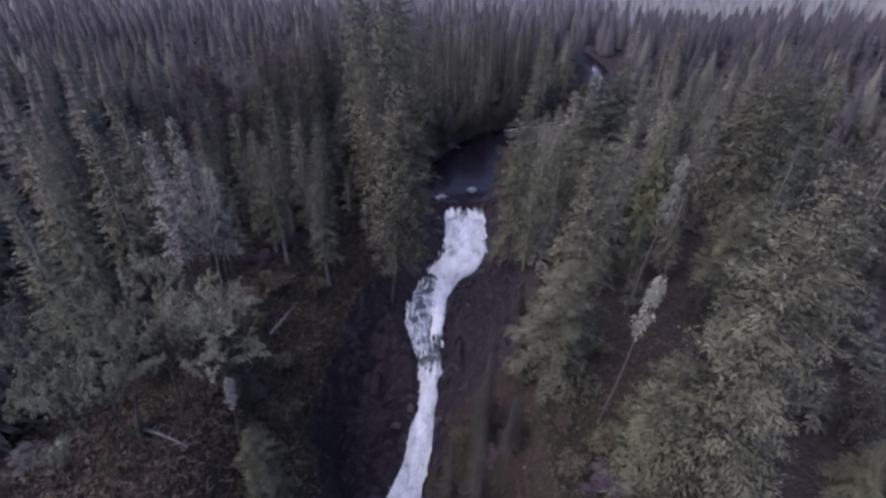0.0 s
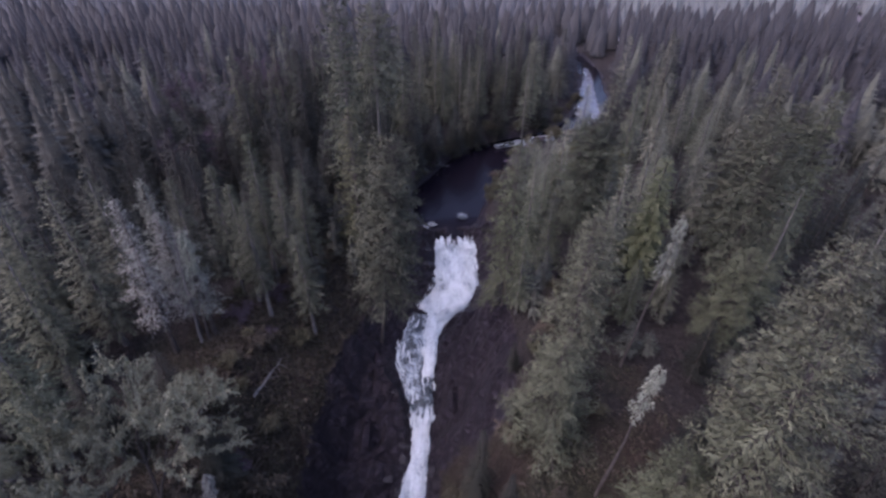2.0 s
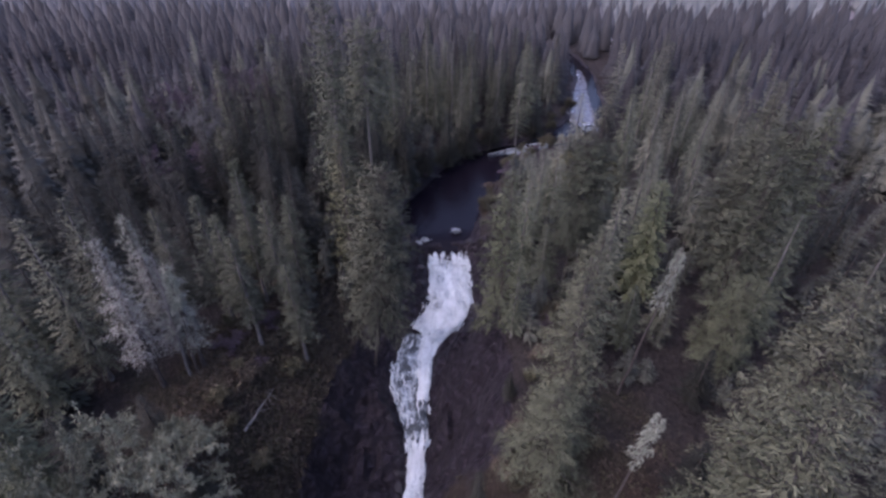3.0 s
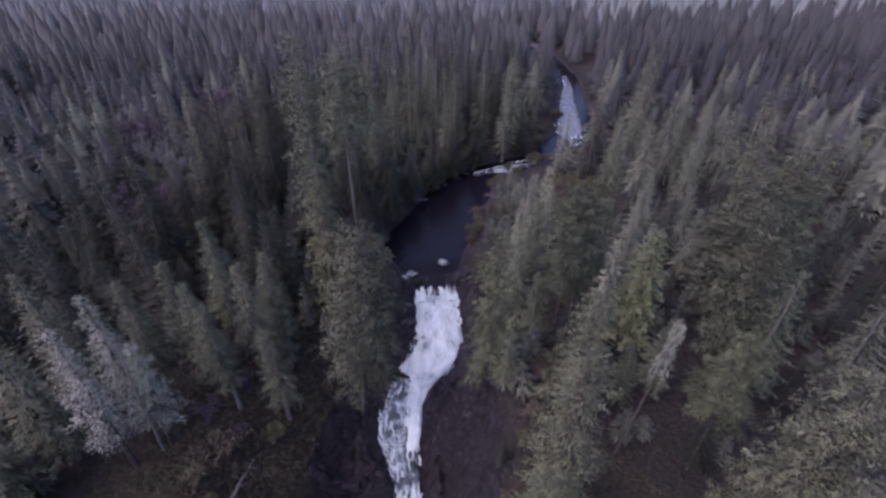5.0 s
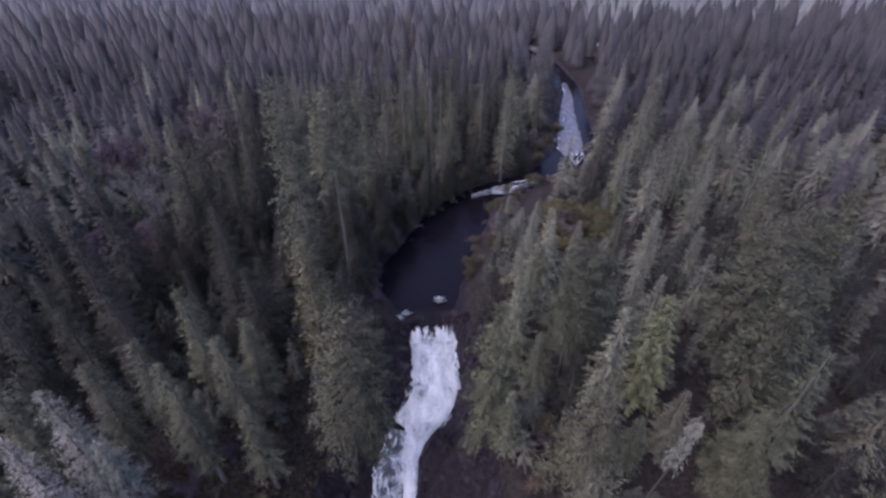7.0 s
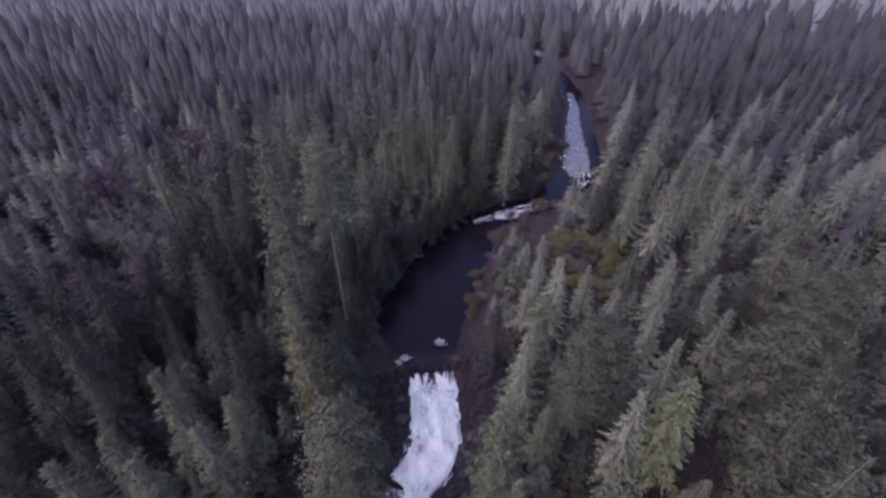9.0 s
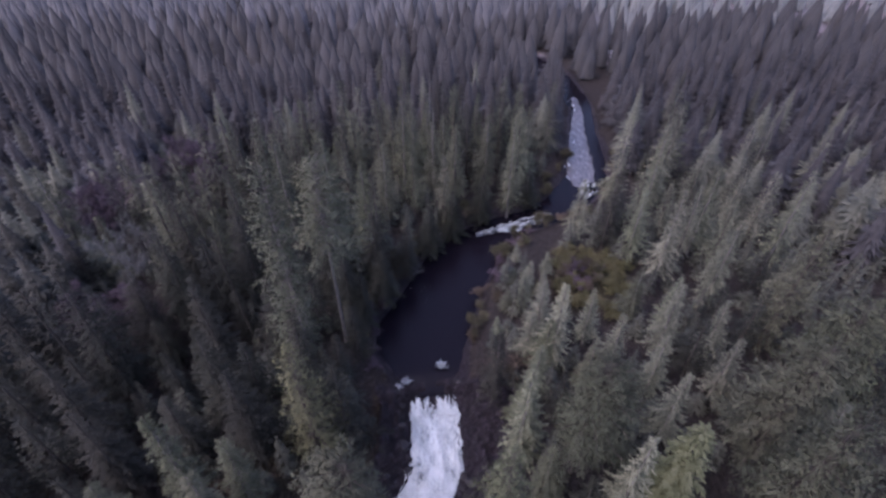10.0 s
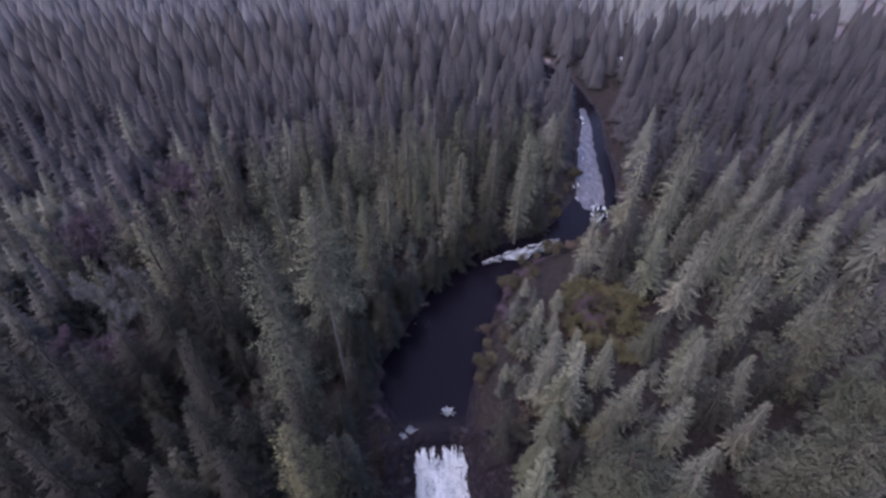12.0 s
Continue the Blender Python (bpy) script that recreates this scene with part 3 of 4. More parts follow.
def snag(rng, tall, twigs=90, reach=1.6, tufted=0.0):
    """A dead tree: bare trunk, broken limbs and twigs, with some lichen."""
    line, _, trunk = trunk_shape(rng, tall, tall * 0.010, 0.9, top=0.03)
    limbs, P, D = [], [], []
    for _ in range(twigs):
        h = tall * rng.uniform(0.66 if tufted else 0.35, 0.99)
        cx, cy = (np.interp(h, line[:, 2], line[:, i]) for i in (0, 1))
        az, ln = rng.uniform(0, 6.283), reach * rng.uniform(0.3, 1.0) * (1.15 - h / tall) ** 0.5
        s = np.linspace(0, 1, 4)[:, None]
        out = np.array([math.cos(az), math.sin(az), 0.0])
        pts = np.array([cx, cy, h]) + out * ln * s + np.array([0, 0, 1.0]) * ln * (rng.uniform(-0.4, 0.5) * s - 0.3 * s ** 2) + rng.normal(0, 0.06, (4, 3)) * s
        limbs.append(tube(pts, 0.045 * (1 - 0.8 * s[:, 0]) + 0.008, 3))
        for _ in range(int(9 * tufted)):
            P.append(pts[rng.integers(1, 4)] + rng.normal(0, 0.12, 3))
            D.append(out + rng.normal(0, 0.8, 3))
    crown = None
    if P:
        n = len(P)
        crown = kites(np.array(P), np.array(D), rng.uniform(0.25, 0.6, n), rng.uniform(0.045, 0.1, n), rng, 0.5)
    return joined([trunk] + limbs), crown


def leafless(rng, tall, wide, tuft=1.0, blade=(0.35, 0.9), thin=0.1, forks=4):
    """A forked broadleaf without leaves, hung with lichen: leaning stems, forks and twigs."""
    limbs, P, D = [], [], []

    def grow(p, d, ln, r, depth):
        s = np.linspace(0, 1, 4)[:, None]
        bend = rng.normal(0, 0.22, 3)
        pts = p + d * ln * s + bend * ln * s ** 2 * 0.5
        limbs.append(tube(pts, r * (1 - 0.45 * s[:, 0]), 4 if depth < 2 else 3))
        if depth >= forks - 2:
            k = int((9 if depth == forks - 2 else 12) * tuft)
            q = rng.uniform(0.1, 1.0, k)
            base = p + d * ln * q[:, None] + bend * ln * 0.5 * q[:, None] ** 2
            P.extend(base + rng.normal(0, 0.08, (k, 3)))
            D.extend(d * 0.7 + rng.normal(0, 0.7, (k, 3)))
        if depth < forks:
            for _ in range(3 if depth else 4 if forks > 2 else 7):
                nd = d + rng.normal(0, 0.55, 3) * np.array([1, 1, 0.7]) + np.array([0, 0, 0.12])
                nd /= np.linalg.norm(nd)
                grow(pts[rng.integers(2, 4)], nd, ln * rng.uniform(0.5, 0.75), r * 0.5, depth + 1)
    for _ in range(2 if forks > 2 else 1):
        d = np.array([rng.normal(0, 0.25) * wide / 5, rng.normal(0, 0.25) * wide / 5, 1.0])
        grow(np.array([rng.normal(0, 0.3), rng.normal(0, 0.3), -0.6]), d / np.linalg.norm(d), tall * 0.42, tall * 0.012, 0)
    v = np.concatenate([l[0] for l in limbs])
    k = tall / max(1.0, v[:, 2].max())
    limbs = [(a * k, f) for a, f in limbs]
    n = len(P)
    crown = kites(np.array(P) * k, np.array(D), rng.uniform(*blade, n), rng.uniform(0.5, 1.4, n) * thin, rng, 0.4)
    return joined(limbs), crown


def species(name, shape, count, seed, leaf, wood, tall, **args):
    """Meshes for a few trees of one kind."""
    out = []
    for i in range(count):
        trunk, crown = shape(np.random.default_rng(seed * 100 + i), tall, **args)
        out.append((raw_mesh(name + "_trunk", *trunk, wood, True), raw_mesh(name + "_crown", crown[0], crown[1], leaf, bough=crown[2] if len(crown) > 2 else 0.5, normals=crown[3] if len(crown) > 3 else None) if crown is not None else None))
    return dict(name=name, tall=tall, meshes=out, used=0)


def plant(kind, x, y, tip, label, wide=1.0, lean=(0, 0), group="", category="tree", crown_label=""):
    """Sets a tree of a kind with its foot on the land at x, y and its top at the height tip."""
    trunk, crown = kind["meshes"][kind["used"] % len(kind["meshes"])]
    kind["used"] += 1
    z = height_at(x, y)
    k = (tip - z) / kind["tall"]
    root = tagged(new(kind["name"]), label, category, group)
    spin = (kind["used"] * 137.5) % 360
    root.matrix_basis = Matrix.Translation((x, y, z)) @ pose(0, 0, 0, lean[0], lean[1], 0) @ pose(0, 0, 0, 0, 0, spin) @ Matrix.Diagonal((wide, wide, k, 1))
    part("trunk", trunk, root)
    if crown:
        part("crown", crown, root, crown_label)
    return root


fir = species("fir_tree", conifer, 4, 1, FIR, GREY_BARK, 26.0, wide=4.3)
slim = species("slim_fir_tree", conifer, 4, 2, FIR, GREY_BARK, 26.0, wide=2.7, base=0.28, dome=0.8, rag=0.3, clump=1, limb=True)
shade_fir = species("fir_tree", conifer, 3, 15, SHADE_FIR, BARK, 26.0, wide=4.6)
hemlock = species("hemlock_tree", conifer, 3, 3, DARK_FIR, BARK, 28.0, wide=5.4, droop=0.6)
sage_fir = species("lichen_fir_tree", conifer, 4, 4, SAGE, GREY_BARK, 26.0, wide=3.9, rag=0.26, lump=0.12, fan=0.3)
old_fir = species("old_lichen_fir_tree", broad_conifer, 4, 5, NEAR, BARK, 28.0, wide=4.6)
bushy = species("blunt_fir_tree", broad_conifer, 2, 6, BUSHY, BARK, 28.0, wide=5.3, base=0.32, gap=0.6, per=8, droop=0.3, rag=0.2, dome=0.26)
lumpy = species("broad_lichen_fir_tree", broad_conifer, 3, 18, BUSHY, BARK, 28.0, wide=5.6, base=0.2, gap=0.72, per=7, droop=0.35, rag=0.26, dome=0.42, lump=0.3, clump=3, spray=0.6)
lofty = species("high_crowned_fir_tree", broad_conifer, 1, 19, SAGE, GREY_BARK, 28.0, wide=4.8, base=0.58, gap=0.62, per=7, droop=0.4, rag=0.3, dome=0.34, flat=0.3)
blunt = species("blunt_fir_tree", broad_conifer, 1, 16, SAGE, GREY_BARK, 28.0, wide=4.2, base=0.2, gap=0.75, per=7, droop=0.35, rag=0.3, dome=0.3, flat=0.3)
near_fir = species("spreading_lichen_fir_tree", broad_conifer, 3, 14, NEAR, BARK, 28.0, wide=5.8, gap=0.75, per=7, step=0.5, spray=0.46, fat=0.13, droop=0.4, dome=0.5, rag=0.34, inner=0.3, hang=0.1, loose=0.2, clump=5, lump=0.3, flat=0.0)
yellow = species("yellowing_fir_tree", broad_conifer, 1, 7, YELLOW, BARK, 26.0, wide=4.2, dome=0.6)
green = species("green_cedar_tree", conifer, 1, 8, GREEN, BARK, 24.0, wide=3.2, dome=0.6, spray=0.6, fat=0.24, gap=0.5)
pale_slim = species("lichen_hung_slim_tree", conifer, 3, 9, PALE, BARK, 26.0, wide=2.8, base=0.25, dome=0.7, rag=0.4, per=6, gap=0.75, step=0.45, spray=0.46, fat=0.13, inner=0.15, clump=3, limb=True, flat=0.1)
dead = species("dead_tree", snag, 3, 10, PALE, GREY_WOOD, 24.0, tufted=0.0)
pale_dead = species("lichened_dead_tree", snag, 3, 11, PALE, BARK, 20.0, tufted=0.9, twigs=110, reach=1.6)
alder = species("lichened_alder", leafless, 2, 12, LICHEN, BARK, 22.0, wide=6.0, tuft=2.6, blade=(0.3, 0.7), thin=0.08)
grey_alder = species("bare_alder", leafless, 2, 17, GREY_TWIGS, BARK, 14.0, wide=6.0, tuft=1.3, thin=0.05)
purple = species("bare_alder", leafless, 2, 13, TWIGS, BARK, 14.0, wide=6.0, tuft=1.3, thin=0.06)

TAKEN = []


def grove(kind, label, rows, wide=1.0, group="", lean=(0, 0), crown_label=""):
    for x, y, tip in rows:
        girth = wide * min(1.0, (tip - height_at(x, y)) / 20) ** 0.6
        TAKEN.append((x, y, 3.9 * girth))
        plant(kind, x, y, tip, label, girth, lean, group, crown_label=crown_label)


GROUPS = ("conifers round the waterfall", "dead trees")
grove(pale_slim, "slim conifer hung with pale grey lichen", [(-35.3, 56.7, 30), (-35.2, 62.5, 29.5), (-31, 60, 24), (-33.3, 60.3, 26)], 1.0, GROUPS[0])
grove(dead, "bare grey dead tree trunk with broken limbs", [(-32.4, 58.5, 27.5)], 0.7, GROUPS[1], (0, 4))
grove(slim, "slim green fir with a bare lower trunk", [(-26.3, 75.4, 30.2), (-34.6, 67.5, 27.5), (-21.5, 71, 26.5), (-20, 76, 24.5), (-27, 68, 26), (-24.5, 65, 25), (-30, 70, 28), (-18.5, 66, 19)], 1.0, GROUPS[0])
grove(fir, "green fir tree with drooping branches", [(-43, 58.2, 31.8), (-46.2, 52, 31.4), (-44, 66, 30), (-52, 60, 30), (-41, 41, 29), (25.3, 97, 18)], 1.0, GROUPS[0])
grove(shade_fir, "fir with the left bank's shade in its needle colour", [(-21.4, 84.3, 26), (-26.6, 90.3, 27.5), (-28.6, 98, 27.9), (-43, 85.5, 30.2), (-58, 99, 31.4), (-37.8, 80, 26), (-33, 106, 23), (-20.5, 104, 23), (-30, 84, 22), (-43.2, 107, 24.4), (-39.2, 121, 31.3), (-32.7, 141.4, 33.2)], 1.0, GROUPS[0])
grove(yellow, "fir tree with a yellow-green top", [(-12.3, 83.7, 31.2)], 1.0, GROUPS[0])
grove(bushy, "dense blunt-topped green fir on the gorge rim", [(-8.6, 71.8, 32.4)], 0.95, GROUPS[0], (4.4, 6.0))
grove(blunt, "tall blunt-topped fir standing above the pool", [(-15.3, 99, 47.6)], 0.92, GROUPS[0])
grove(lofty, "tall fir with a round high crown on a bare pale trunk", [(-10.3, 106.8, 43)], 1.0, GROUPS[0])
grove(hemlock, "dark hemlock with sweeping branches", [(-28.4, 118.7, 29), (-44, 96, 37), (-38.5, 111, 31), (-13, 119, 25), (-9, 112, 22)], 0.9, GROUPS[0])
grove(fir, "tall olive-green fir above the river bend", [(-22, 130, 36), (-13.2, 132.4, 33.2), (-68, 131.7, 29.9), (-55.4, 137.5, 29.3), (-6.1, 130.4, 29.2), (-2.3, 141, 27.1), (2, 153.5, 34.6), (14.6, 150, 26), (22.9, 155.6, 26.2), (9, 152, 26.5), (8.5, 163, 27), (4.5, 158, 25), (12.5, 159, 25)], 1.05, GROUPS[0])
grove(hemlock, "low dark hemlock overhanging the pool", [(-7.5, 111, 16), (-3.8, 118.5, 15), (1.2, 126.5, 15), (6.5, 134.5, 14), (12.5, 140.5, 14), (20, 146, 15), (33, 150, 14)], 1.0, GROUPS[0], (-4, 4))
grove(fir, "half-grown dull green fir on the river bank", [(20, 88, 15), (21.5, 112, 10), (27, 107, 14), (24, 119, 9.5), (31, 92, 18), (33, 86, 20), (20, 75, 19), (31, 80, 22), (36, 64, 19), (30, 62, 17), (55, 70, 21), (45, 108, 18)], 0.9, GROUPS[0])
grove(sage_fir, "half-grown grey-green fir among taller conifers", [(23, 100.5, 16), (31, 108, 15), (34.5, 103, 18), (37, 96, 19), (41, 90, 21), (40, 82, 22), (58, 76, 22), (52, 89, 20), (50, 104, 19), (31.5, 121.5, 11)], 0.9, GROUPS[0])
grove(dead, "dead grey spire standing above the forest", [(8.9, 164.2, 34), (9, 151.8, 29.4)], 1.0, GROUPS[1])
grove(sage_fir, "grey-green fir hung with lichen on the river bank", [(28.1, 147.8, 27.8), (54, 144.7, 30.6), (61.5, 141.7, 29.3), (63, 125.2, 23.2), (54.3, 117.5, 27.6), (67.7, 128.4, 25.7), (61.3, 109.6, 26.4), (50.6, 124.4, 23.4), (46.1, 134, 14.6), (27, 98, 24.9), (25.6, 103.8, 20.2), (46.9, 98.8, 22.1), (55, 97.3, 19.2), (18.1, 82.2, 25.1), (22.8, 92.7, 16.8), (88.3, 149.7, 26.7), (93, 151, 24.7), (102, 143.2, 26), (79.3, 119, 30.2), (28.8, 70.6, 27.5)], 0.95, GROUPS[0])
grove(old_fir, "tall old conifer thick with grey-green lichen", [(12.4, 68.4, 31.6), (22.9, 60.2, 27.8), (16.6, 48.3, 32.6), (67.5, 85.5, 33.6), (66.4, 99, 33.8)], 0.95, GROUPS[0])
grove(bushy, "round-topped conifer thick with grey-green lichen", [(25.2, 78.2, 31.6)], 0.9, GROUPS[0])
grove(lumpy, "broad conifer with a lumpy lichened crown", [(46.5, 67.8, 33.5), (51.3, 77.3, 32.8), (61.6, 84, 32)], 0.92, GROUPS[0])
grove(near_fir, "broad lichen-hung conifer beside the falls", [(14.6, 43.2, 20.8), (23, 31.5, 18), (44, 29, 9), (42, 58.6, 21.5)], 0.8, GROUPS[0])
grove(near_fir, "huge spreading conifer draped with pale green lichen", [(27.8, 30.4, 34), (40, 43.4, 32.5)], 1.05, GROUPS[0])
grove(shade_fir, "small dull fir rooted on the gorge rim", [(6.3, 40.6, 9.8), (4.8, 30, 9.6), (1.7, 32.3, 5.2), (10.6, 46, 9.5), (9, 36, 8.5), (12, 55, 8.5)], 0.62, GROUPS[0])
grove(sage_fir, "small lichened fir on the river bank", [(18.5, 106, 9), (25.9, 125.8, 10.2), (29, 114.4, 12.8), (14.1, 66, 19)], 0.8, GROUPS[0])
grove(green, "bright green cedar among grey-green firs", [(34.3, 71.3, 28.4)], 1.25, GROUPS[0])
grove(fir, "green fir tree standing among lichened conifers", [(47, 61, 29), (73, 95.7, 20.5), (60, 60, 28)], 1.0, GROUPS[0])
grove(pale_dead, "dead tree with a pale lichened top", [(19.3, 37.2, 23.8), (27.5, 54.6, 29), (-31.5, 59, 24), (-22.3, 34.4, 12.3)], 0.85, GROUPS[1], (0, 5))
grove(alder, "broad alder covered in pale green lichen", [(-28.6, 36, 25), (-31, 32.2, 25), (-35.5, 35.5, 24), (-27.5, 43.5, 18)], 0.66, GROUPS[0])
grove(grey_alder, "low leafless alder grey with lichen", [(-43, 34, 14), (-38, 28, 9), (-47, 38, 16), (-48.1, 115.2, 27)], 0.9, GROUPS[0])
grove(purple, "leafless alder with purple-grey twigs", [(-48, 152, 22.5), (-52, 158, 22), (-45, 148, 22), (-55, 163, 22), (-60, 142, 21.5), (-64, 146, 21), (-57, 138, 21), (-68, 140, 21), (-61, 111, 17), (-53, 107, 17), (-50, 113, 19)], 1.1, GROUPS[0])
grove(shade_fir, "half-grown dark fir on the brown slope", [(-24, 40, 13), (-30, 46, 17), (-35, 41, 20), (30, 40, 14), (36, 52, 15)], 0.85, GROUPS[0])
grove(near_fir, "young dull green fir at the gorge edge", [(-19.3, 31.8, 7.5)], 0.6, GROUPS[0])


def open_ground(x, y):
    """Where no tall tree grows: the water, the brown slopes beside the falls, the thicket by the pool and the far clearing."""
    s, _, side = stream(x, y)
    no = s < np.where(y < 104, np.where(side < 0, np.interp(y, [60, 85, 104], [19.0, 7.0, 3.0]), np.interp(y, [60, 85, 104], [11.0, 6.0, 4.0])), np.where(side < 0, 0.6, 4.6))
    no |= (s < 10) & (side > 0) & (x > 26) & (x < 66) & (y > 124) & (y < 205)
    no |= (s < np.where(y < 215, 4.5, 2.0)) & (y > 146)
    no |= np.hypot((x + 25) / 13, (y - 50) / 13) < 1
    no |= np.hypot((x - 38) / 11, (y - 115) / 13) < 1
    no |= np.hypot((x + 54) / 9, (y - 112) / 9) < 1
    no |= np.hypot((x + 50) / 9, (y - 155) / 11) < 1
    no |= np.hypot((x + 62) / 10, (y - 142) / 8) < 1
    no |= np.hypot((x + 31) / 17, (y - 61) / 13) < 1
    no |= np.hypot((x - 18) / 16, (y - 32) / 12) < 1
    no |= (y < 62) & (np.abs(x) < 26)
    no |= (y < 46) & (y > 8) & (np.abs(x) < 44)
    no |= (clearing_mask(x, y) > 0.5) & ((np.sin(x * 12.9898 + y * 78.233) * 43758.5453) % 1 > 0.22)
    no |= np.abs(x) > 0.95 * np.maximum(y, 0) + 70
    no |= (y < 18) & ((np.sin(x * 17.17 + y * 53.91) * 23421.631) % 1 > 0.45)
    return no


def forest_places():
    rng = np.random.default_rng(11)
    spots = []
    for x0, x1, y0, y1, gap in ((-150, 170, -20, 215, 6.4), (-420, 440, -60, 410, 7.4), (-580, 620, 410, 640, 10.5), (-900, 950, 640, 1250, 21.0), (-2300, 2300, 1250, 2900, 62.0)):
        xs, ys = np.meshgrid(np.arange(x0, x1, gap), np.arange(y0, y1, gap))
        x = xs.ravel() + rng.uniform(-0.42, 0.42, xs.size) * gap
        y = ys.ravel() + rng.uniform(-0.42, 0.42, xs.size) * gap
        keep = ~open_ground(x, y)
        if gap == 7.4:
            keep &= ~((x > -150) & (x < 170) & (y > -20) & (y < 215))
        for tx, ty, r in TAKEN:
            keep &= np.hypot(x - tx, y - ty) > r + 0.8
        spots.append(np.column_stack([x[keep], y[keep]]))
    return spots


def simple_conifer(rng, tall, wide, rows, per, fronds=True, base=0.1, dome=0.95, thick=0.4):
    """A tree that is seen from some way off: an added narrow core, coloured darker as inner shade, and whole boughs in
    drooping tiers.
    """
    P, D, L, W, B = [], [], [], [], []
    for u in np.linspace(0.0, 0.985, rows) ** 0.9:
        reach = wide * (1 - u) ** dome * (0.8 + 0.2 * min(1.0, u / 0.15)) + 0.22
        first, some, shade = rng.uniform(0, 6.283), max(4, round(per * (1 - 0.4 * u))), rng.uniform(0.25, 0.75)
        for k in range(some):
            az = first + (k + rng.uniform(-0.3, 0.3)) * 6.283 / some
            ln = reach * rng.uniform(0.75, 1.18)
            out = np.array([math.cos(az), math.sin(az), -0.34 + 1.0 * u ** 1.5 + rng.normal(0, 0.07)])
            lat = np.array([-out[1], out[0], 0])
            root = np.array([0, 0, tall * (base + (1 - base) * u) + rng.normal(0, 0.25 * tall * (1 - base) / rows * (1 - u))])
            wing = ((0.0, 0.0, 1.0), (-0.6, 0.25, 0.62), (0.6, 0.25, 0.62)) if fronds else ((0.0, 0.0, 1.0),)
            for turn, start, part_of in wing:
                P.append(root + out * ln * start)
                D.append(out + lat * turn * rng.uniform(0.8, 1.2))
                L.append(ln * part_of * rng.uniform(0.9, 1.1))
                W.append((0.075 if fronds else 0.125) * ln + 0.07)
                B.append(0.6 * shade + rng.uniform(-0.1, 0.6))
    v, f = kites(np.array(P), np.array(D), np.array(L), np.array(W), rng, 0.16, 0.85)
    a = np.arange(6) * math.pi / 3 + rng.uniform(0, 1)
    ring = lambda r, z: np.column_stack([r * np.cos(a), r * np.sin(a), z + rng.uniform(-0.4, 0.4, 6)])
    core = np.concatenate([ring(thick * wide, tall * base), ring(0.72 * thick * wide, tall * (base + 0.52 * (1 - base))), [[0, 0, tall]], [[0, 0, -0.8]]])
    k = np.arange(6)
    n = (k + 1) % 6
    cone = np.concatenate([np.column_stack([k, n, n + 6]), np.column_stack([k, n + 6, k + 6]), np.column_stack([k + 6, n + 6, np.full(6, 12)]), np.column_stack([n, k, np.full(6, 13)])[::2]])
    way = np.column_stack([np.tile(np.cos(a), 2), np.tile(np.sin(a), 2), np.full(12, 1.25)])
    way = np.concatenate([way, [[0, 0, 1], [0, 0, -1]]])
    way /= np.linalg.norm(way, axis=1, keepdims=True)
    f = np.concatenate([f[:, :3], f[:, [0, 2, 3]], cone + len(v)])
    # the core's fixed 0.25 puts the crown's inner shade into its colour
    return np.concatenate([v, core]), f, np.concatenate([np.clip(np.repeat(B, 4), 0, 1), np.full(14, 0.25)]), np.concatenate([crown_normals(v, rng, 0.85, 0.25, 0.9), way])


def stuff_forest(name, label, spots, mat, shapes, tips, seed, spread=1.0):
    rng = np.random.default_rng(seed)
    z, _ = height(spots[:, 0], spots[:, 1])
    vs, fs, tones, limbs, faces, at = [], [], [], [], [], 0
    for (x, y), g, t in zip(spots, z, rng.uniform(*tips, len(spots)) + (0.0 if tips[1] < 10 else 3.0) * fractal(spots[:, 0] / 22, spots[:, 1] / 22, 2, 81)):
        v, f, limb, way = shapes[rng.integers(len(shapes))]
        a, w = rng.uniform(0, 6.283), rng.uniform(0.7, 1.3) * spread
        c, s = math.cos(a) * w, math.sin(a) * w
        m = np.array([[c, s, 0], [-s, c, 0], [0, 0, t / 26.0]])
        vs.append(v @ m + [x, y, g])
        way = way @ np.array([[c / w, s / w, 0], [-s / w, c / w, 0], [0, 0, 1]])
        faces.append(way)
        fs.append(f + at)
        tones.append(np.full(len(v), rng.beta(1.6, 2.2)))
        limbs.append(limb)
        at += len(v)
    me = raw_mesh(name, np.concatenate(vs), np.concatenate(fs), mat, bough=np.concatenate(limbs), normals=np.concatenate(faces))
    me.attributes.new("tone", "FLOAT", "POINT").data.foreach_set("value", np.concatenate(tones).astype(np.float32))
    tagged(new(name, me), label, "forest", kind="stuff")


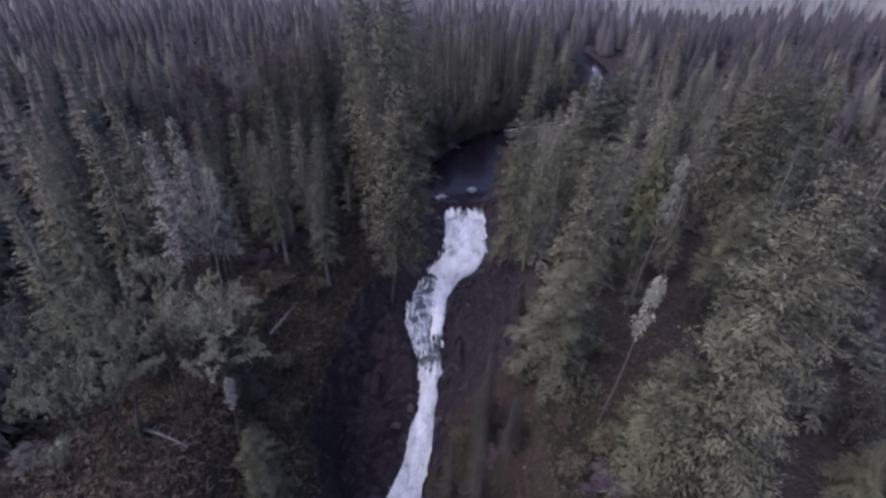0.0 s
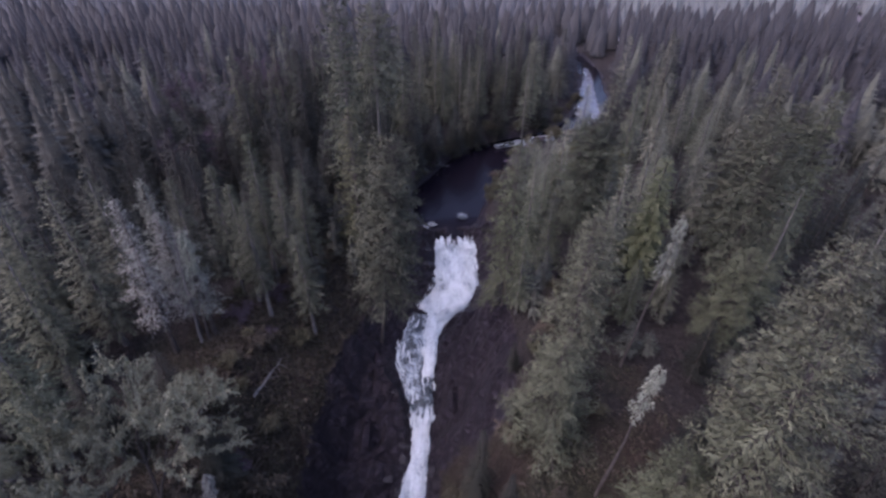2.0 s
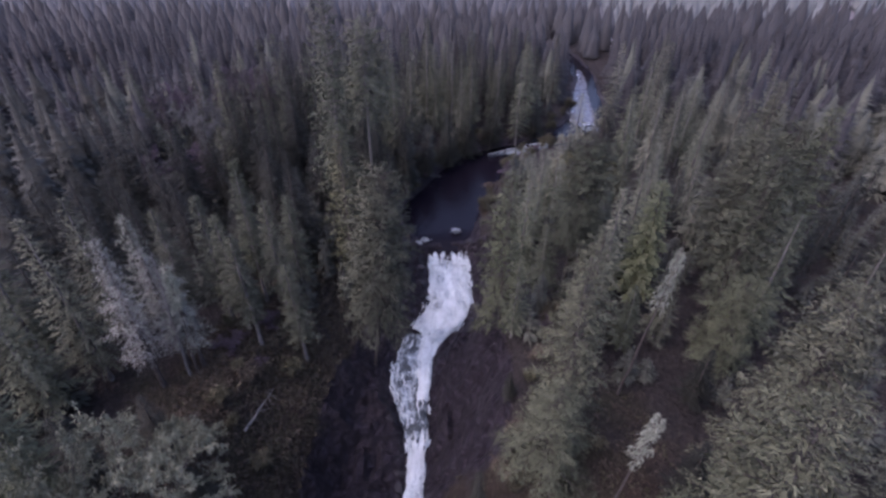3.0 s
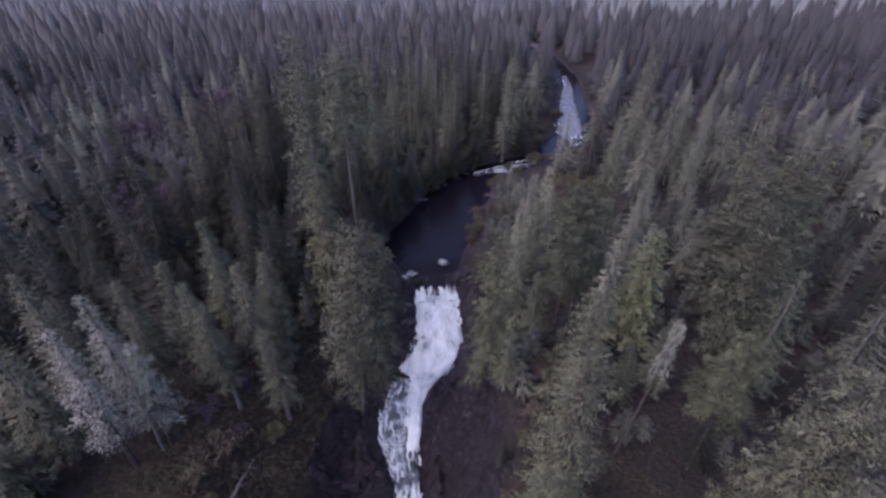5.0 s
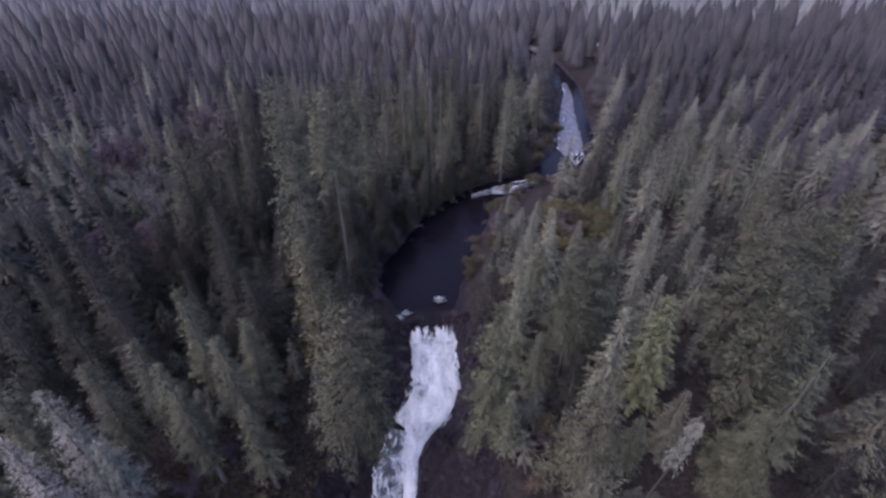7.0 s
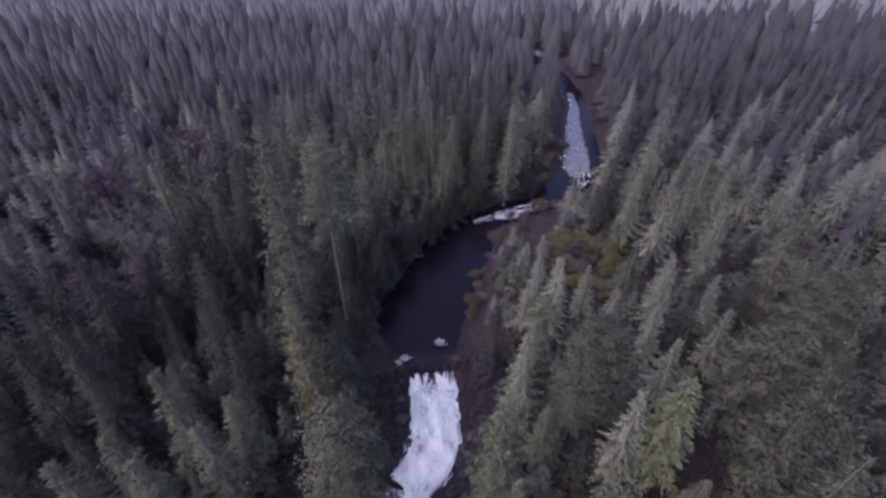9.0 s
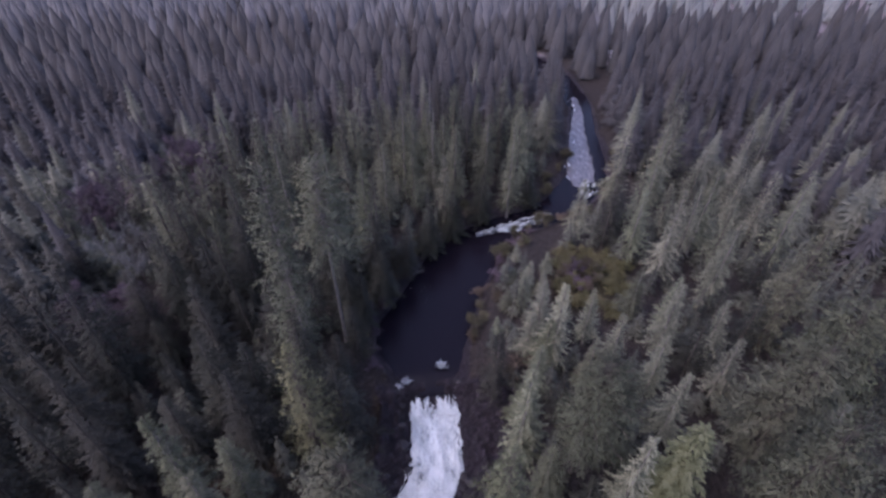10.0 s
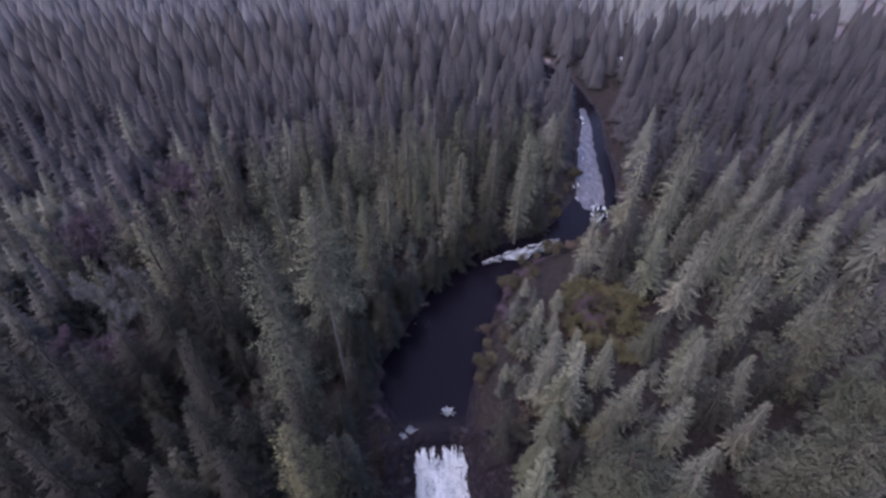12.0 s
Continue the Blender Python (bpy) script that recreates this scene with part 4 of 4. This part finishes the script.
def plant_forest():
    near, far, last, rim, edge = forest_places()
    far = np.concatenate([far, last])
    near = near[~((near[:, 0] > 8) & (near[:, 1] < 128) & (np.random.default_rng(3).random(len(near)) < 0.5))]
    order = np.argsort(np.hypot(near[:, 0] - 16, (near[:, 1] - 97) * 0.95) + 400 * (near[:, 1] < 25))
    single, rest = near[order[:175]], near[order[175:]]
    rng = np.random.default_rng(12)
    more = dict(gap=1.05, per=7, step=0.7, spray=0.8, fat=0.15, loose=0.08, rag=0.24)
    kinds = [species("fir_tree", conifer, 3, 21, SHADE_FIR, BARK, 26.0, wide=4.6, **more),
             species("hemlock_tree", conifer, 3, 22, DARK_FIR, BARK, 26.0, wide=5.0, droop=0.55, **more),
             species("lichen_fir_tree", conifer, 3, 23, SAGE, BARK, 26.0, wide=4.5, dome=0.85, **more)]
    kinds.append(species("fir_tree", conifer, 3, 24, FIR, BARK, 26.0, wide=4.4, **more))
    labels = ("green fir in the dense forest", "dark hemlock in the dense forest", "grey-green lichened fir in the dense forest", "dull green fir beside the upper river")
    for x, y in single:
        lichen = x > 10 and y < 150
        # kinds 0 and 1, coloured for shade, fill the left bank and the gaps
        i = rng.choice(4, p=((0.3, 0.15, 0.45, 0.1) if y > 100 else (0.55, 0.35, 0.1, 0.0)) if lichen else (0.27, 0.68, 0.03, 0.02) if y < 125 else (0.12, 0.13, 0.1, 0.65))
        z = height_at(x, y)
        tall = rng.triangular(7, 12, 20) if lichen and y < 125 else rng.uniform(12, 21) if lichen else rng.triangular(9, 16, 25) if y < 125 else rng.uniform(16, 26)
        plant(kinds[i], x, y, z + tall, labels[i], rng.uniform(0.85, 1.15) * (tall / 23) ** 0.7, group=GROUPS[0])
    rng = np.random.default_rng(13)
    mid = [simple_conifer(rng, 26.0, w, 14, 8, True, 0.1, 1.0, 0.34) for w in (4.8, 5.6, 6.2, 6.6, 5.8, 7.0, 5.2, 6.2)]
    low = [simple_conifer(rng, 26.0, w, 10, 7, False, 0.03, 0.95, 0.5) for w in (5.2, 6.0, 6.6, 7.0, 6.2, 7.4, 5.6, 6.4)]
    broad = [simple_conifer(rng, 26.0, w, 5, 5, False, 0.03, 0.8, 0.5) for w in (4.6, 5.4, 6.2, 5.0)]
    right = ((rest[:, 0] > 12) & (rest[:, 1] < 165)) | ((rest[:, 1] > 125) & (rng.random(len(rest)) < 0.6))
    # farther off, more trees take the needle colour with haze in it
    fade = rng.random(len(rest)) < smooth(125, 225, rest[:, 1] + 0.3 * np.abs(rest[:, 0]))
    xs, ys = (a.ravel() for a in np.meshgrid(np.arange(-110, 130, 4.2), np.arange(24, 170, 4.2)))
    xs, ys = xs + rng.uniform(-1.8, 1.8, xs.size), ys + rng.uniform(-1.8, 1.8, ys.size)
    keep = ~open_ground(xs, ys) & (bracken_mask(xs, ys) < 0.3) & ~((xs > 8) & (ys < 128) & (rng.random(xs.size) < np.where(ys > 80, 0.25, 0.75)))
    for tx, ty in near:
        keep &= np.hypot(xs - tx, ys - ty) > 1.6
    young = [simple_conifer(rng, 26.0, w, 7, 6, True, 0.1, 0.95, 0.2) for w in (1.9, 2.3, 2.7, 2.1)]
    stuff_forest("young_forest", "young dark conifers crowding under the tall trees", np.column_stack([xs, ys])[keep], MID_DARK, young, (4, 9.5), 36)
    stuff_forest("hazy_forest", "conifer forest up the valley, its needles coloured for haze", rest[fade], HAZE, mid, (15, 23), 34)
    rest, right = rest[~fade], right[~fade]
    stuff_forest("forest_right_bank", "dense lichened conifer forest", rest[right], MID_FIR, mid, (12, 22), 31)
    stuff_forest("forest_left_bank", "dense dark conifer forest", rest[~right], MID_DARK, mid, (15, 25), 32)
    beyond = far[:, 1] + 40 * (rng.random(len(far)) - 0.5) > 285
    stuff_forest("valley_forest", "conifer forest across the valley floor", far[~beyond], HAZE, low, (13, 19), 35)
    # far trees on the right: the same conifers, coloured paler for mist
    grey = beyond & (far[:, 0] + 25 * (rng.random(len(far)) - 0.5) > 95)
    stuff_forest("grey_forest", "far valley conifer forest, coloured pale for mist", far[grey], MISTY_WOODS, low, (13, 18), 39)
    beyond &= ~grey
    stuff_forest("distant_forest", "distant conifer forest, its needles coloured for haze", far[beyond], FAR, low, (14, 19), 33)
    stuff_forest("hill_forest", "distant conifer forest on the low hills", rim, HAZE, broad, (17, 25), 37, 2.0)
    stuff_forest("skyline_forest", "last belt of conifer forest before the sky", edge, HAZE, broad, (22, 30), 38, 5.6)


plant_forest()


def splash(x, y, z, reach, seed, label):
    """A burst of white water thrown up by a stone."""
    rng = np.random.default_rng(seed)
    n = 90
    d = np.column_stack([rng.normal(0.25, 0.5, n), rng.normal(0.1, 0.35, n), rng.uniform(0.35, 1.2, n)])
    p = np.array([x, y, z]) + rng.normal(0, 0.22, (n, 3)) * [1.6, 1.0, 0.2]
    size = reach * rng.uniform(0.35, 1.0, n) ** 1.5
    tagged(new("splash", raw_mesh("splash", *kites(p, d, size, 0.13 * size + 0.04, rng, 0.3), FOAM)), label, "splash")


splash(7.6, 102.2, 0.0, 1.9, 7, "small white splash over a rock at the lip")
splash(-0.9, 98.2, -0.3, 1.6, 8, "white splash beside the lip of the falls")
splash(0.6, 99.2, 0.0, 1.2, 9, "small burst of spray beside the lip")


# ---- undergrowth and rocks ----
def undergrowth(name, label, mat, count, box, size, seed, where):
    rng = np.random.default_rng(seed)
    x, y = rng.uniform(box[0], box[1], count), rng.uniform(box[2], box[3], count)
    z, rock = height(x, y)
    s, w, side = stream(x, y)
    keep = where(x, y, s, rock, rng.random(count))
    x, y, z = x[keep], y[keep], z[keep]
    n, k = len(x), 5
    p = np.repeat(np.column_stack([x, y, z - 0.05]), k, 0) + rng.normal(0, 0.25, (n * k, 3)) * [1, 1, 0.2]
    d = np.column_stack([rng.normal(0, 0.8, (n * k, 2)), rng.uniform(0.3, 1.1, n * k)])
    l = rng.uniform(0.5, 1.2, n * k) * size * np.repeat(rng.uniform(0.6, 1.5, n), k)
    tagged(new(name, raw_mesh(name, *kites(p, d, l, l * 0.13, rng, 0.35), mat)), label, "undergrowth", kind="stuff")


undergrowth("fern_bank", "brown bracken and dead ferns on the slope", FERN, 8500, (-60, 70, 14, 80), 0.6, 51, lambda x, y, s, rock, r: (s > 2) & (rock < 0.5 + 0.3 * r) & (bracken_mask(x, y) > r))
undergrowth("bracken_slope", "reddish brown bracken on the steep bank", FERN, 7000, (-32, -6, 34, 84), 0.75, 53, lambda x, y, s, rock, r: (s > 1.5) & (rock < 0.75))
undergrowth("mossy_slope", "olive moss and grass on the steep gorge side", MOSSY, 6000, (-24, -5, 36, 90), 0.6, 55, lambda x, y, s, rock, r: (s > 1.2) & (rock < 0.45 + 0.5 * r))
undergrowth("withered_undergrowth", "dark red-brown withered undergrowth on the slope", FERN, 5000, (-48, -14, 16, 38), 0.8, 54, lambda x, y, s, rock, r: (s > 2) & (rock < 0.6) & (r < smooth(15, 27, y) * smooth(-50, -38, x)))
undergrowth("mossy_scrub", "low mossy scrub between the trees", MOSSY, 7500, (-70, 90, 14, 150), 0.75, 52, lambda x, y, s, rock, r: (s > 1.6) & (rock < 0.6) & (bracken_mask(x, y) > r))


def boulder(seed, mat, flat=0.6):
    rng = np.random.default_rng(seed)
    bm = bmesh.new()
    bmesh.ops.create_icosphere(bm, subdivisions=2, radius=1.0)
    planes = rng.normal(size=(9, 3))
    planes /= np.linalg.norm(planes, axis=1, keepdims=True)
    cut = rng.uniform(0.55, 0.9, 9)
    for v in bm.verts:
        p = np.array(v.co)
        for n, c in zip(planes, cut):
            over = p @ n - c
            if over > 0:
                p = p - n * over * 0.9
        p = p * (1 + 0.22 * noise.noise(Vector(p * 1.9 + seed)) + 0.14 * noise.noise(Vector(p * 4.6 + seed)))
        v.co = (p[0], p[1], p[2] * flat)
    me = bpy.data.meshes.new("boulder")
    bm.to_mesh(me)
    bm.free()
    me.materials.append(mat)
    return me


def scatter_boulders():
    rng = np.random.default_rng(77)
    shapes = [boulder(i, STONE) for i in range(6)]
    done = 0
    cx, cy, sx, sy, hw, wz, q = along(FALLS[2:] + RIVER[:14], 0.5)
    while done < 150:
        i = rng.integers(0, len(q))
        side = rng.choice((-1, 1))
        o = side * (hw[i] + abs(rng.normal(0.3, 1.6)))
        x, y = cx[i] + sx[i] * o, cy[i] + sy[i] * o
        r = rng.uniform(0.3, 0.95) * (1.0 if y < 100 else 0.75)
        ob = tagged(new("boulder", shapes[done % 6]), "wet black boulder at the water's edge", "rock", "boulders along the river")
        ob.matrix_basis = Matrix.LocRotScale((x, y, height_at(x, y) - 0.05 * r), Euler((rng.normal(0, 0.2), rng.normal(0, 0.2), rng.uniform(0, 6.28))), (r * rng.uniform(0.8, 1.5), r, r))
        done += 1


scatter_boulders()


def scatter_shrubs():
    rng = np.random.default_rng(91)
    kinds = [species("shrub", leafless, 2, 41, MOSSY, BARK, 3.0, wide=5.0, tuft=1.4, blade=(0.35, 0.8), thin=0.085, forks=2),
             species("bare_shrub", leafless, 2, 42, TWIGS, BARK, 3.0, wide=5.0, tuft=2.0, blade=(0.3, 0.7), thin=0.04, forks=2),
             species("brown_shrub", leafless, 2, 43, FERN, BARK, 3.0, wide=5.0, tuft=1.4, blade=(0.35, 0.8), thin=0.085, forks=2)]
    kinds.append(species("yellow_shrub", leafless, 2, 44, OLIVE, BARK, 3.0, wide=5.0, tuft=2.4, blade=(0.3, 0.7), thin=0.08, forks=2))
    labels = ("mossy olive shrub on the bank", "leafless purple-brown shrub on the bank", "brown withered shrub on the slope", "yellow-olive shrub in a thicket by the pool")
    done = 0
    while done < 90:
        x, y = rng.uniform(-34, 50), rng.uniform(24, 150)
        s, w, side = (float(v[0]) for v in stream(np.array([x]), np.array([y])))
        rock = float(height(np.array([x]), np.array([y]))[1][0])
        if not (0.8 < s < (24 if y < 100 else 5)) or rock > 0.75 and y < 100:
            continue
        i = rng.choice(3, p=(0.45, 0.25, 0.3))
        plant(kinds[i], x, y, height_at(x, y) + rng.uniform(1.6, 4.2), labels[i], rng.uniform(0.8, 1.5), group="shrubs on the banks", category="shrub")
        done += 1
    cx, cy, sx, sy, hw, wz, q = along(RIVER[:10], 0.5)
    for _ in range(70):
        i = rng.integers(0, len(q))
        o = rng.choice((-1, 1)) * (hw[i] + rng.uniform(0.2, 2.8))
        x, y, k = cx[i] + sx[i] * o, cy[i] + sy[i] * o, int(rng.choice(3, p=(0.6, 0.15, 0.25)))
        plant(kinds[k], x, y, height_at(x, y) + rng.uniform(1.6, 3.8), labels[k], rng.uniform(0.9, 1.5), group="shrubs on the banks", category="shrub")
    for _ in range(44):
        a, r = rng.uniform(0, 6.283), rng.uniform(0, 1) ** 0.5
        x, y = 40 + 8 * r * math.cos(a), 119.5 + 8 * r * math.sin(a)
        i = 3 if r > 0.55 else int(rng.choice(3, p=(0.2, 0.5, 0.3)))
        plant(kinds[i], x, y, height_at(x, y) + rng.uniform(2.0, 3.6), labels[i], rng.uniform(1.0, 1.5), group="shrubs in the thicket", category="shrub")


scatter_shrubs()


def fallen_log(x, y, length, turn, label, lift=0.3):
    rng = np.random.default_rng(int(abs(x * 10)))
    q = np.linspace(0, 1, 7)
    c, s = math.cos(radians(turn)), math.sin(radians(turn))
    px, py = x + c * length * q, y + s * length * q
    z = height(px, py)[0]
    z = z[0] + (z[-1] - z[0]) * q + lift + max(0.0, float((z - (z[0] + (z[-1] - z[0]) * q)).max()))
    pts = np.column_stack([px, py, z]) + rng.normal(0, 0.05, (7, 3))
    pieces = [tube(pts, 0.24 - 0.17 * q, 6)]
    for _ in range(16):
        k = rng.uniform(0.2, 0.98)
        p = np.array([np.interp(k, q, pts[:, i]) for i in range(3)])
        d = np.array([-s, c, 0]) * rng.choice((-1, 1)) + rng.normal(0, 0.4, 3)
        pieces.append(tube([p, p + d * 0.5, p + d * rng.uniform(0.8, 1.3) + [0, 0, -0.2]], [0.05, 0.035, 0.012], 3))
    tagged(new("fallen_log", raw_mesh("fallen_log", *joined(pieces), GREY_WOOD, True)), label, "log", "fallen logs")


fallen_log(-33.2, 33.9, 8.2, -20, "weathered grey fallen log with stub branches", 0.5)
fallen_log(3.0, 121.0, 5.0, -35, "grey driftwood trunk leaning into the pool", 0.4)
fallen_log(2.2, 124.0, 4.5, -12, "grey driftwood trunk on the pool's bank", 0.4)
fallen_log(-24, 52, 7.0, 70, "grey fallen trunk lying in brown ferns", 0.4)


def shed(x, y, turn, long):
    """A small far building with white walls and a white roof."""
    root = tagged(new("shed"), "small white building in a gap of the forest", "building", "white sheds")
    root.matrix_basis = Matrix.Translation((x, y, height_at(x, y))) @ pose(0, 0, 0, 0, 0, turn)
    paint, nt, b = material("white_sheet_metal", 0.45, 0.4)
    nt.links.new(ramp(nt, noise_tex(nt, 2.0), ((0.3, (0.66, 0.66, 0.66)), (0.7, (0.84, 0.84, 0.84)))), b.inputs["Base Color"])
    bm = bmesh.new()
    bmesh.ops.create_cube(bm, size=1, matrix=Matrix.Translation((0, 0, 1.2)) @ Matrix.Diagonal((long, 3.0, 2.6, 1)))
    bmesh.ops.bevel(bm, geom=bm.edges[:], offset=0.05, segments=1)
    me = bpy.data.meshes.new("wall")
    bm.to_mesh(me)
    bm.free()
    me.materials.append(paint)
    part("wall", me, root)
    h, w = long / 2 + 0.3, 1.9
    v = [(-h, -w, 2.4), (h, -w, 2.4), (h, 0, 3.4), (-h, 0, 3.4), (h, w, 2.4), (-h, w, 2.4), (-h, -w, 2.52), (h, -w, 2.52), (h, 0, 3.52), (-h, 0, 3.52), (h, w, 2.52), (-h, w, 2.52)]
    f = [(6, 7, 8, 9), (9, 8, 10, 11), (1, 0, 3, 2), (2, 3, 5, 4), (0, 1, 7, 6), (4, 5, 11, 10), (0, 6, 9, 3), (3, 9, 11, 5), (1, 2, 8, 7), (2, 4, 10, 8)]
    part("roof", raw_mesh("roof", v, f, paint), root, "low white gabled roof")


shed(87.8, 252, 8, 3.0)
shed(92.2, 251, -5, 2.6)


def pale_stone(x, y, r):
    """A small wave-washed stone that shows white against the dark bank."""
    stone = tagged(new("pale_stone", boulder(41, GREY_WOOD, 0.5)), "small pale stone at the edge of the pool", "rock")
    stone.matrix_basis = Matrix.LocRotScale((x, y, height_at(x, y) + 0.15), Euler((0.1, 0.2, 0.6)), (r * 1.5, r, r))


pale_stone(3.0, 129.5, 0.45)
fallen_log(1.0, 126.5, 7.0, 35.0, "bare grey branch hanging over the dark pool")
